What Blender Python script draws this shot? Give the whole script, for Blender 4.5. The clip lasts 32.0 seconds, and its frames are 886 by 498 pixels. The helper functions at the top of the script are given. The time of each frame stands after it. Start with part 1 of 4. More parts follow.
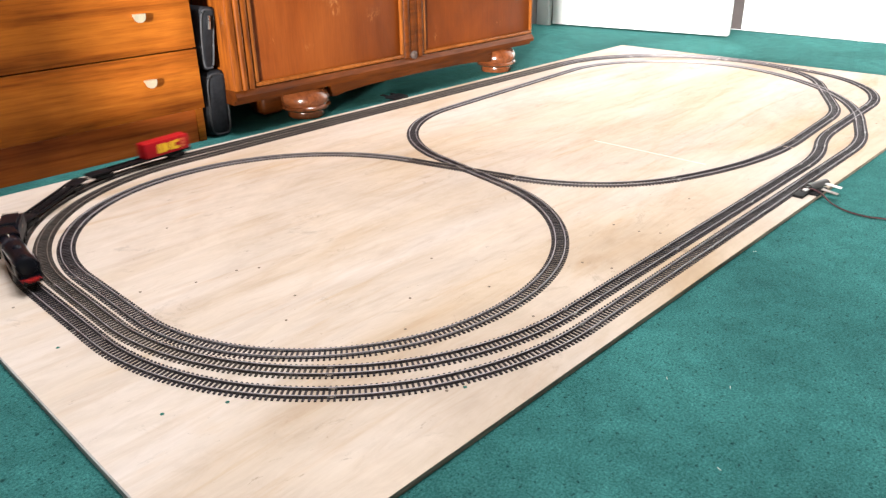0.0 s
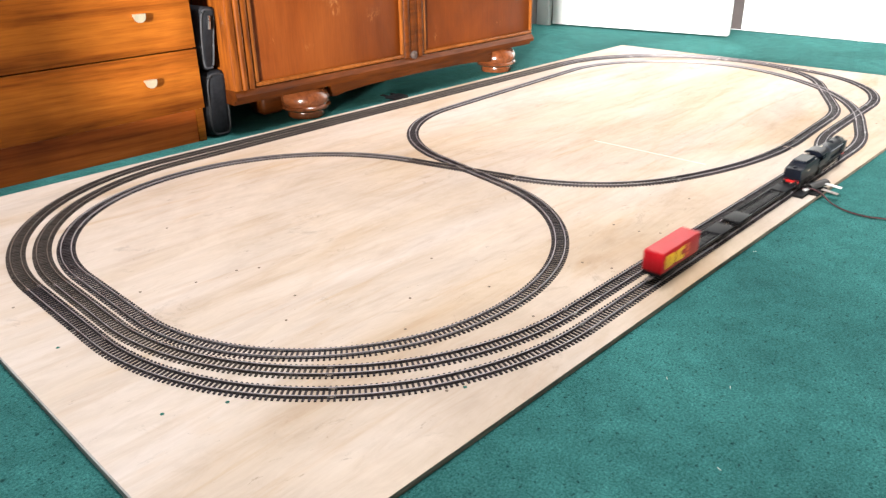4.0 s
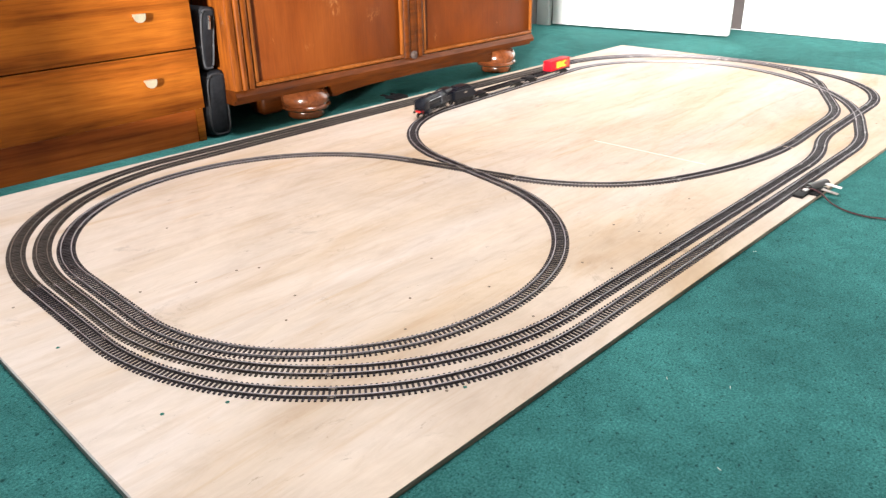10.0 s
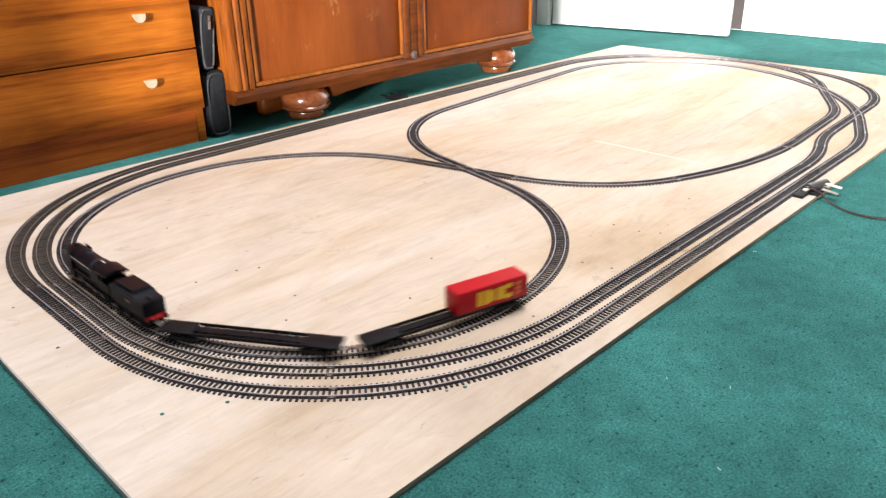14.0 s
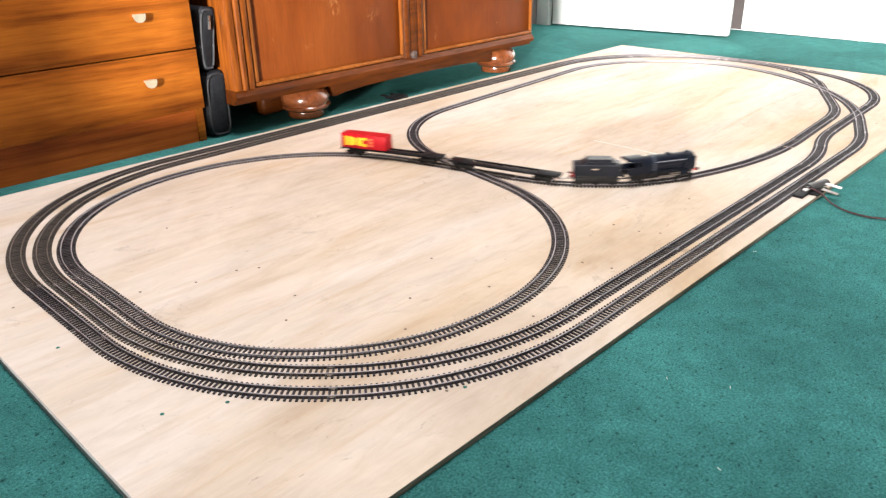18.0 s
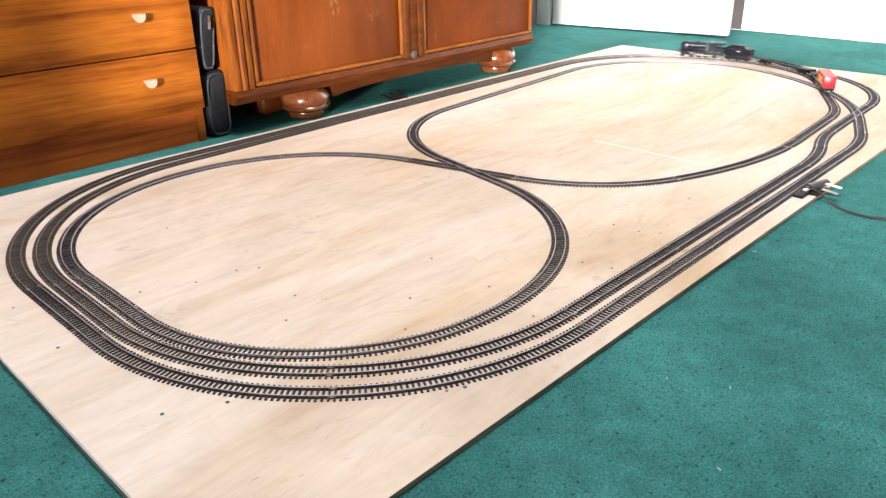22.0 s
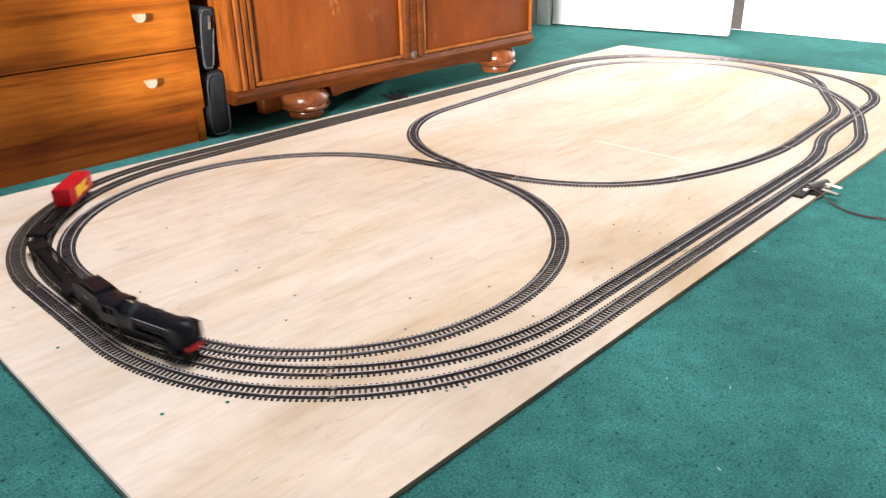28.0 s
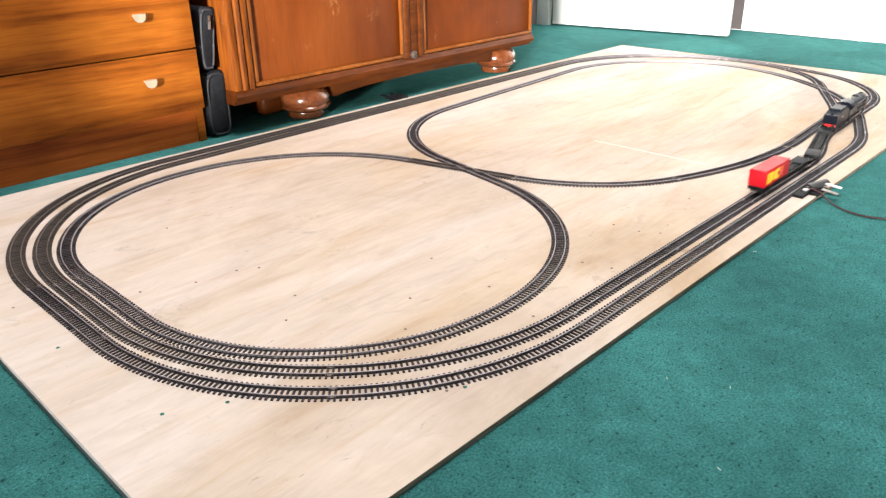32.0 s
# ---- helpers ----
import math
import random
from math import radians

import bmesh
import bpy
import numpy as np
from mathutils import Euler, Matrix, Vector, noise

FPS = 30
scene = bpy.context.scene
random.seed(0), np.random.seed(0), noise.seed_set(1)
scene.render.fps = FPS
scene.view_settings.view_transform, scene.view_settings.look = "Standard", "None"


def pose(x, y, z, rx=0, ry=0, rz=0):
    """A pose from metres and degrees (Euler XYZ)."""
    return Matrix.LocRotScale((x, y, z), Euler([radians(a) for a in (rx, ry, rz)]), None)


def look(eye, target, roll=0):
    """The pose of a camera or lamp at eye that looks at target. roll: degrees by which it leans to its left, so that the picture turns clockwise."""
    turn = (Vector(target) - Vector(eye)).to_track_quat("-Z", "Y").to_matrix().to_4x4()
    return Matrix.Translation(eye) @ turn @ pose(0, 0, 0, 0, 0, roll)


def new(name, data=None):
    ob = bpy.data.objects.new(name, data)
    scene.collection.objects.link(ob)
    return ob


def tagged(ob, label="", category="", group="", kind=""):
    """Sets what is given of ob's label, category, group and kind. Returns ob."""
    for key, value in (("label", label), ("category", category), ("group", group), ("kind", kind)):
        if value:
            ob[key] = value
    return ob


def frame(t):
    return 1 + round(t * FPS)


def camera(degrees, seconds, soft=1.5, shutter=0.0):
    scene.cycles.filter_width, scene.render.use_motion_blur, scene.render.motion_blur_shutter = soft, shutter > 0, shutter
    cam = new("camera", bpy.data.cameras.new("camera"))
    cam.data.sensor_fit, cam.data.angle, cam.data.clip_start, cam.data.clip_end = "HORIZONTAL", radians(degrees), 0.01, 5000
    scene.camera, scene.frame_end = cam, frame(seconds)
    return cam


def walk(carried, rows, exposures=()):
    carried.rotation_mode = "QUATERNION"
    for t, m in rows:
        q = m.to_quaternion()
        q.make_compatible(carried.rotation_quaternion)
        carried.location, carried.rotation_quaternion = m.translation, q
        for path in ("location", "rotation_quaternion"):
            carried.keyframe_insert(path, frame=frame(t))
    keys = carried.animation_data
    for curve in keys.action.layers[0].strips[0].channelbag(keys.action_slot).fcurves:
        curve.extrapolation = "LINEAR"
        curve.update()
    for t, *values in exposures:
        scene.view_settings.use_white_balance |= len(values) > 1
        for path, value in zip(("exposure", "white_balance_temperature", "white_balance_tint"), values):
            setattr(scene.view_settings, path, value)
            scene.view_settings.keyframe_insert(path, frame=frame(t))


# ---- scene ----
cam = camera(61.02, 32.0, soft=1.4, shutter=0.7)
EYE = Vector((-0.1902, -0.4368, 0.5270))
YAW, PITCH = radians(44.562), radians(24.352)
AIM = EYE + Vector((math.cos(YAW) * math.cos(PITCH), math.sin(YAW) * math.cos(PITCH), -math.sin(PITCH)))
CAM_POSE = look(EYE, AIM, roll=-1.167)
walk(cam, [(0.0, CAM_POSE), (32.0, CAM_POSE)], exposures=[(0.0, 1.5), (32.0, 1.5)])

# ---- plan, metres: x along the board from its near end, y across it, carpet at z = 0 ----
BOARD_L, BOARD_W, BOARD_T = 2.554, 1.22, 0.009
SLEEPER_TOP = BOARD_T + 0.0018
RAIL_TOP = BOARD_T + 0.0046
X0, X1, Y0, Y1, CEIL = -0.6, 3.27, -4.5, 1.92, 4.2

# ---- light: hazy low sun through an unseen window behind the camera, added lamp overhead ----
world = bpy.data.worlds.new("World")
scene.world = world
world.use_nodes = True
sky = world.node_tree.nodes.new("ShaderNodeTexSky")
sky.sky_type, sky.sun_disc = "NISHITA", False
sky.sun_elevation, sky.sun_rotation = radians(5.0), radians(240.6)
world.node_tree.links.new(sky.outputs[0], world.node_tree.nodes["Background"].inputs[0])
world.node_tree.nodes["Background"].inputs[1].default_value = 0.05

WIN_NEAR = (-2.2, 0.685, 0.19, 2.40)      # y0, y1, z0, z1 of an unseen near-wall opening behind the camera, shaping the sunlight
ADDED_ROOFLIGHT = (-0.1, 1.9, -0.55, 1.05)      # x0, x1, y0, y1 in the ceiling, unseen opening for the added lamp


def area_lamp(name, place, target, sx, sy, watts, colour):
    lamp = bpy.data.lights.new(name, "AREA")
    lamp.shape, lamp.size, lamp.size_y, lamp.energy, lamp.color = "RECTANGLE", sx, sy, watts, colour
    ob = new(name, lamp)
    ob.matrix_world = look(place, target)
    return ob


# unseen overhead lamp, added to brighten the board from above
area_lamp("added_overhead_light", (0.9, 0.25, CEIL + 0.06), (0.9, 0.26, 0.0), 1.9, 1.5, 82, (0.985, 0.98, 1.0))
sun_data = bpy.data.lights.new("sun", "SUN")
sun_data.energy, sun_data.angle, sun_data.color = 5.0, radians(5), (1.0, 0.965, 0.91)
sun_lamp = new("sun", sun_data)
sun_lamp.matrix_world = look(Vector((-10.2, -5.74, 1.02)), (0, 0, 0))


# ---- materials ----
def nodes_of(name):
    mat = bpy.data.materials.new(name)
    mat.use_nodes = True
    nt = mat.node_tree
    return mat, nt, nt.nodes["Principled BSDF"]


def node(nt, kind, **values):
    n = nt.nodes.new(kind)
    for key, value in values.items():
        n.inputs[key].default_value = value
    return n


def ramp(nt, source, stops):
    r = nt.nodes.new("ShaderNodeValToRGB")
    while len(r.color_ramp.elements) < len(stops):
        r.color_ramp.elements.new(0.5)
    for e, (at, colour) in zip(r.color_ramp.elements, stops):
        e.position, e.color = at, (*colour, 1)
    nt.links.new(source, r.inputs[0])
    return r


def mix(nt, kind, factor, a, b):
    m = nt.nodes.new("ShaderNodeMix")
    m.data_type, m.blend_type = "RGBA", kind
    for value, socket in ((factor, m.inputs[0]), (a, m.inputs[6]), (b, m.inputs[7])):
        if isinstance(value, bpy.types.NodeSocket):
            nt.links.new(value, socket)
        elif isinstance(value, (int, float)):
            socket.default_value = value
        else:
            socket.default_value = (*value, 1)
    return m.outputs[2]


def coords(nt, scale, rot=(0, 0, 0), kind="Object"):
    tc = nt.nodes.new("ShaderNodeTexCoord")
    mp = nt.nodes.new("ShaderNodeMapping")
    mp.inputs["Scale"].default_value = scale
    mp.inputs["Rotation"].default_value = rot
    nt.links.new(tc.outputs[kind], mp.inputs[0])
    return mp.outputs[0]


def noise_tex(nt, vec, scale, detail=4.0, rough=0.55, dist=0.0):
    n = node(nt, "ShaderNodeTexNoise", Scale=scale, Detail=detail, Roughness=rough, Distortion=dist)
    nt.links.new(vec, n.inputs["Vector"])
    return n.outputs[0]


def bump(nt, bsdf, height, strength, distance):
    b = node(nt, "ShaderNodeBump", Strength=strength, Distance=distance)
    nt.links.new(height, b.inputs["Height"])
    nt.links.new(b.outputs[0], bsdf.inputs["Normal"])


def plain(name, colour, rough=0.5, metal=0.0, vary=0.15, scale=60.0, bumps=0.05, spec=0.5):
    mat, nt, bsdf = nodes_of(name)
    vec = coords(nt, (1, 1, 1))
    n = noise_tex(nt, vec, scale, 5)
    lo = tuple(c * (1 - vary) for c in colour)
    hi = tuple(min(c * (1 + vary), 1) for c in colour)
    r = ramp(nt, n, [(0.3, lo), (0.7, hi)])
    nt.links.new(r.outputs[0], bsdf.inputs["Base Color"])
    rr = ramp(nt, noise_tex(nt, vec, scale * 0.35, 3), [(0.3, (rough * 0.8,) * 3), (0.7, (min(rough * 1.2, 1),) * 3)])
    nt.links.new(rr.outputs[0], bsdf.inputs["Roughness"])
    bsdf.inputs["Metallic"].default_value = metal
    bsdf.inputs["Specular IOR Level"].default_value = spec
    if bumps:
        bump(nt, bsdf, noise_tex(nt, vec, scale * 4, 3), bumps, 0.001)
    return mat


def timber(name, dark, base, light, along, rough=0.35, grain=(2.2, 26.0), figure=0.5, rot=(0, 0, 0), coat=0.0, dist=1.6, bumps=0.08, spec=0.4, stretch=0.10):
    """Wood with long figure: along is the axis of the grain."""
    mat, nt, bsdf = nodes_of(name)
    squeeze = [1.0, 1.0, 1.0]
    squeeze["xyz".index(along)] = stretch
    vec = coords(nt, squeeze, rot)
    broad = noise_tex(nt, vec, grain[0] * 4, 3, 0.5, dist)
    rings = nt.nodes.new("ShaderNodeMath")
    rings.operation = "PINGPONG"
    rings.inputs[1].default_value = 0.09
    nt.links.new(broad, rings.inputs[0])
    fine = noise_tex(nt, vec, grain[1] * 6, 5, 0.65, 0.3)
    cloud = noise_tex(nt, coords(nt, (1, 1, 1)), 5.0, 3, 0.5, 0.4)
    first = ramp(nt, rings.outputs[0], [(0.0, dark), (0.030, base), (0.09, light)])
    second = ramp(nt, fine, [(0.30, tuple(c * 0.55 for c in base)), (0.62, light)])
    third = ramp(nt, cloud, [(0.3, (0.72, 0.70, 0.68)), (0.7, (1.12, 1.12, 1.12))])
    col = mix(nt, "MIX", 1 - figure, first.outputs[0], second.outputs[0])
    col = mix(nt, "MULTIPLY", 1.0, col, third.outputs[0])
    nt.links.new(col, bsdf.inputs["Base Color"])
    rr = ramp(nt, fine, [(0.3, (rough * 1.25,) * 3), (0.7, (rough * 0.8,) * 3)])
    nt.links.new(rr.outputs[0], bsdf.inputs["Roughness"])
    bsdf.inputs["Specular IOR Level"].default_value = spec
    bsdf.inputs["Coat Weight"].default_value = coat
    bsdf.inputs["Coat Roughness"].default_value = 0.18
    bump(nt, bsdf, fine, bumps, 0.0006)
    return mat


def carpet_material():
    mat, nt, bsdf = nodes_of("green_carpet_pile")
    vec = coords(nt, (1, 1, 1))
    tuft = noise_tex(nt, vec, 330, 4, 0.75)
    wear = noise_tex(nt, vec, 2.6, 6, 0.62, 0.5)
    fleck = noise_tex(nt, vec, 150, 3, 0.6)
    clump = noise_tex(nt, vec, 26, 5, 0.7)
    a = ramp(nt, tuft, [(0.30, (0.017, 0.086, 0.080)), (0.50, (0.044, 0.198, 0.184)), (0.72, (0.100, 0.325, 0.306))])
    b = ramp(nt, wear, [(0.3, (0.62, 0.64, 0.64)), (0.68, (1.22, 1.2, 1.2))])
    c = ramp(nt, clump, [(0.30, (0.72, 0.74, 0.74)), (0.66, (1.15, 1.12, 1.12))])
    d = ramp(nt, fleck, [(0.325, (0.32, 0.34, 0.34)), (0.40, (1.0, 1.0, 1.0))])
    col = mix(nt, "MULTIPLY", 1.0, a.outputs[0], b.outputs[0])
    col = mix(nt, "MULTIPLY", 1.0, col, c.outputs[0])
    col = mix(nt, "MULTIPLY", 1.0, col, d.outputs[0])
    nt.links.new(col, bsdf.inputs["Base Color"])
    bsdf.inputs["Roughness"].default_value = 0.9
    bsdf.inputs["Specular IOR Level"].default_value = 0.05
    bsdf.inputs["Sheen Weight"].default_value = 0.06
    bsdf.inputs["Sheen Roughness"].default_value = 0.45
    bsdf.inputs["Sheen Tint"].default_value = (0.45, 0.95, 0.90, 1.0)
    bump(nt, bsdf, mix(nt, "MIX", 0.45, tuft, fleck), 1.0, 0.006)
    return mat


def plywood_material():
    mat, nt, bsdf = nodes_of("pine_plywood")
    turn = (0, 0, radians(-5))
    broad = noise_tex(nt, coords(nt, (0.30, 1.0, 1.0), turn), 3.6, 6, 0.58, 1.1)
    sweep = noise_tex(nt, coords(nt, (0.16, 1.0, 1.0), (0, 0, radians(-14))), 7.5, 4, 0.55, 2.2)
    veins = noise_tex(nt, coords(nt, (0.10, 1.0, 1.0), turn), 26, 6, 0.7, 1.3)
    fine = noise_tex(nt, coords(nt, (0.06, 1.0, 1.0), turn), 150, 5, 0.7, 0.5)
    stain = noise_tex(nt, coords(nt, (0.55, 1.0, 1.0)), 2.1, 6, 0.65, 0.7)
    smudge = noise_tex(nt, coords(nt, (0.6, 1.0, 1.0), (0, 0, radians(15))), 11.0, 7, 0.75, 0.8)
    speck = noise_tex(nt, coords(nt, (0.5, 1.0, 1.0)), 75, 4, 0.7, 0.6)
    a = ramp(nt, broad, [(0.28, (0.550, 0.430, 0.325)), (0.42, (0.620, 0.530, 0.455)), (0.60, (0.650, 0.570, 0.515)), (0.76, (0.585, 0.470, 0.370))])
    b = ramp(nt, fine, [(0.32, (0.955, 0.945, 0.935)), (0.62, (1.0, 1.0, 1.0))])
    c = ramp(nt, stain, [(0.32, (0.76, 0.73, 0.70)), (0.52, (1.0, 1.0, 1.0))])
    d = ramp(nt, veins, [(0.28, (0.89, 0.83, 0.76)), (0.44, (1.0, 1.0, 1.0)), (0.70, (1.03, 1.03, 1.04))])
    e = ramp(nt, smudge, [(0.27, (0.52, 0.50, 0.49)), (0.39, (1.0, 1.0, 1.0))])
    f = ramp(nt, sweep, [(0.30, (0.90, 0.80, 0.67)), (0.42, (1.0, 1.0, 1.0)), (0.66, (1.0, 1.0, 1.0)), (0.74, (0.93, 0.86, 0.79))])
    grime = noise_tex(nt, coords(nt, (0.35, 1.0, 1.0), (0, 0, radians(8))), 30, 6, 0.75, 1.0)
    streak = noise_tex(nt, coords(nt, (0.12, 1.0, 1.0), (0, 0, radians(-9))), 15, 5, 0.6, 1.6)
    h = ramp(nt, grime, [(0.36, (0.84, 0.82, 0.80)), (0.56, (1.0, 1.0, 1.0))])
    k = ramp(nt, streak, [(0.30, (0.84, 0.75, 0.64)), (0.46, (1.0, 1.0, 1.0)), (0.66, (1.04, 1.05, 1.06))])
    g = ramp(nt, speck, [(0.25, (0.55, 0.52, 0.50)), (0.34, (1.0, 1.0, 1.0))])
    heart = noise_tex(nt, coords(nt, (0.22, 1.0, 1.0), (0, 0, radians(-7))), 2.3, 3, 0.5, 0.9)
    m = ramp(nt, heart, [(0.34, (0.93, 0.84, 0.70)), (0.50, (1.0, 0.985, 0.96)), (0.62, (1.04, 1.05, 1.07))])
    col = mix(nt, "MULTIPLY", 1.0, a.outputs[0], b.outputs[0])
    for amount, layer in ((1.0, m), (0.9, c), (0.6, d), (0.7, e), (0.75, f), (0.75, g), (0.5, h), (0.45, k)):
        col = mix(nt, "MULTIPLY", amount, col, layer.outputs[0])
    nt.links.new(col, bsdf.inputs["Base Color"])
    rr = ramp(nt, stain, [(0.3, (0.66,) * 3), (0.7, (0.5,) * 3)])
    nt.links.new(rr.outputs[0], bsdf.inputs["Roughness"])
    bsdf.inputs["Specular IOR Level"].default_value = 0.06
    bump(nt, bsdf, mix(nt, "MIX", 0.4, fine, veins), 0.15, 0.0006)
    return mat


def veneer_material():
    """Polished red-brown veneer, cloudy, with pale scratches and scuffs."""
    mat, nt, bsdf = nodes_of("mahogany_veneer_panel")
    cloud = noise_tex(nt, coords(nt, (1.0, 1.0, 0.45)), 4.5, 6, 0.6, 0.6)
    pores = noise_tex(nt, coords(nt, (1.0, 1.0, 0.05)), 240, 4, 0.7)
    band = noise_tex(nt, coords(nt, (1.0, 1.0, 0.06)), 22, 4, 0.6, 0.5)
    scuff = noise_tex(nt, coords(nt, (1.0, 1.0, 0.40), (0, radians(12), 0)), 34, 4, 0.75, 1.4)
    where = noise_tex(nt, coords(nt, (1.0, 1.0, 1.0)), 6.5, 3, 0.6)
    a = ramp(nt, cloud, [(0.28, (0.078, 0.0165, 0.0020)), (0.5, (0.132, 0.0295, 0.0038)), (0.72, (0.180, 0.046, 0.0068))])
    b = ramp(nt, pores, [(0.33, (0.80, 0.76, 0.72)), (0.6, (1.0, 1.0, 1.0))])
    c = ramp(nt, band, [(0.3, (0.86, 0.82, 0.8)), (0.7, (1.08, 1.06, 1.04))])
    col = mix(nt, "MULTIPLY", 0.7, a.outputs[0], b.outputs[0])
    col = mix(nt, "MULTIPLY", 0.8, col, c.outputs[0])
    line = ramp(nt, scuff, [(0.485, (0, 0, 0)), (0.500, (1, 1, 1)), (0.515, (0, 0, 0))])
    area = ramp(nt, where, [(0.60, (0, 0, 0)), (0.68, (1, 1, 1))])
    amount = mix(nt, "MULTIPLY", 1.0, line.outputs[0], area.outputs[0])
    col = mix(nt, "MIX", amount, col, (0.50, 0.26, 0.10))
    nt.links.new(col, bsdf.inputs["Base Color"])
    rr = ramp(nt, cloud, [(0.3, (0.30,) * 3), (0.7, (0.46,) * 3)])
    nt.links.new(rr.outputs[0], bsdf.inputs["Roughness"])
    bsdf.inputs["Specular IOR Level"].default_value = 0.25
    bump(nt, bsdf, pores, 0.06, 0.0005)
    return mat


M_CARPET = carpet_material()
M_PLY = plywood_material()
M_EDGE = timber("plywood_edge_layers", (0.132, 0.1081, 0.0828), (0.228, 0.1927, 0.1518), (0.36, 0.3055, 0.2415), "x", 0.85, (3, 30), 0.3)
# near end face, paler than the other edges
M_END = timber("pale_plywood_end", (0.22, 0.21, 0.20), (0.36, 0.35, 0.33), (0.48, 0.47, 0.45), "y", 0.85, (3, 30), 0.3)
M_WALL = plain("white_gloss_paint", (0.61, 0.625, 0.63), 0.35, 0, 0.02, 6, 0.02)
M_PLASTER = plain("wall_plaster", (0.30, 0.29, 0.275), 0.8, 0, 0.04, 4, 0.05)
# dark grey-brown stands in for the shade on the jamb
M_JAMB = plain("shaded_jamb_tone", (0.060, 0.050, 0.050), 0.7, 0, 0.15, 12, 0.05, 0.2)
M_CEIL = plain("ceiling_paint", (0.8, 0.79, 0.77), 0.9, 0, 0.02, 4, 0.04)
M_TEAK = timber("teak_veneer", (0.112, 0.0190, 0.0022), (0.272, 0.0640, 0.0068), (0.460, 0.1420, 0.0160), "x", 0.40, (1.7, 24), 0.5, spec=0.12, dist=1.2, stretch=0.055)
M_TEAK_DARK = timber("teak_plinth", (0.2145, 0.03575, 0.00462), (0.3795, 0.077, 0.00924), (0.5115, 0.121, 0.01694), "x", 0.45, (1.6, 22), 0.5, spec=0.2, stretch=0.055)
M_OAK = timber("polished_walnut_frame", (0.0257, 0.005141, 0.0006854), (0.05826, 0.01242, 0.001371), (0.107, 0.02656, 0.003427), "x", 0.34, (1.6, 20), 0.3, spec=0.22)
M_OAK_V = timber("polished_walnut_upright", (0.03729, 0.007044, 0.0007459), (0.1119, 0.02486, 0.002652), (0.2486, 0.06961, 0.009112), "z", 0.36, (1.8, 20), 0.35, spec=0.22)
M_BEAD = timber("worn_beading", (0.0784, 0.0168, 0.00224), (0.1456, 0.03696, 0.0056), (0.2688, 0.084, 0.01568), "z", 0.32, (3, 24), 0.3, spec=0.25)
M_PANEL = veneer_material()
M_FOOT = timber("turned_walnut_foot", (0.080, 0.018, 0.0055), (0.150, 0.038, 0.011), (0.235, 0.070, 0.023), "y", 0.20, (2.0, 12), 0.25, coat=1.0, bumps=0.3)
M_BRASS = plain("brushed_brass", (0.80, 0.72, 0.55), 0.38, 0.75, 0.08, 80)
M_LOCK = plain("old_lock_metal", (0.12, 0.085, 0.075), 0.5, 0.6, 0.2, 90)
M_NYLON = plain("black_nylon_fabric", (0.007, 0.008, 0.011), 0.7, 0, 0.4, 150, 0.4, 0.25)
M_PIPING = plain("grey_piping", (0.022, 0.024, 0.030), 0.6, 0, 0.3, 150, 0.3)
M_PIPING_DARK = plain("black_piping", (0.012, 0.013, 0.016), 0.6, 0, 0.3, 150, 0.3)
M_ZIP = plain("zip_pull_metal", (0.7, 0.7, 0.72), 0.3, 1.0)
def vary_pieces(mat, low, high):
    """Give each object on this material a tone of its own."""
    nt = mat.node_tree
    bsdf = nt.nodes["Principled BSDF"]
    socket = bsdf.inputs["Base Color"]
    source = socket.links[0].from_socket
    info = nt.nodes.new("ShaderNodeObjectInfo")
    tone = ramp(nt, info.outputs["Random"], [(0.0, (low,) * 3), (1.0, (high,) * 3)])
    nt.links.new(mix(nt, "MULTIPLY", 1.0, source, tone.outputs[0]), socket)
    return mat


M_SLEEPER = plain("sleeper_plastic", (0.040, 0.034, 0.038), 0.50, 0, 0.35, 40, 0.2, 0.22)
vary_pieces(M_SLEEPER, 0.55, 1.35)
M_SLEEPER_BROWN = plain("brown_sleeper_plastic", (0.056, 0.046, 0.040), 0.55, 0, 0.3, 40, 0.2, 0.35)
vary_pieces(M_SLEEPER_BROWN, 0.6, 1.35)
M_RAIL = plain("nickel_silver_rail", (0.40, 0.37, 0.385), 0.55, 0.55, 0.15, 30, 0.05)
M_RAIL_OLD = plain("tarnished_rail_side", (0.10, 0.085, 0.088), 0.5, 0.4, 0.3, 40, 0.1)
M_RAIL_SIDE = plain("bright_rail_side", (0.42, 0.40, 0.42), 0.45, 0.4, 0.2, 40, 0.05)
M_RAIL_DULL = plain("dull_steel_rail", (0.22, 0.19, 0.165), 0.5, 0.45, 0.25, 30, 0.1)
M_JOINER = plain("bright_rail_joiner", (0.62, 0.6, 0.58), 0.35, 1.0, 0.1, 40)
M_CLIP = plain("pale_clip_metal", (0.72, 0.71, 0.70), 0.35, 0.55, 0.1, 60)
M_LOCO = plain("satin_black_paint", (0.0045, 0.006, 0.011), 0.34, 0, 0.2, 30, 0.03, 0.22)
M_HANDRAIL = plain("pale_handrail_wire", (0.55, 0.56, 0.62), 0.35, 0.6, 0.1, 60)
# grey of the firebox band, also the painted highlight on the tender
M_LOCO_GREY = plain("grey_band_and_highlight", (0.030, 0.036, 0.050), 0.42, 0.1, 0.2, 30, 0.03)
M_LOCO_UNDER = plain("black_underframe", (0.008, 0.0075, 0.008), 0.6, 0, 0.3, 60, 0.1, 0.25)
M_STEEL = plain("oiled_steel_rods", (0.32, 0.285, 0.265), 0.4, 0.75, 0.15, 60)
M_RED = plain("red_buffer_beam", (0.55, 0.012, 0.012), 0.4, 0, 0.05, 40)
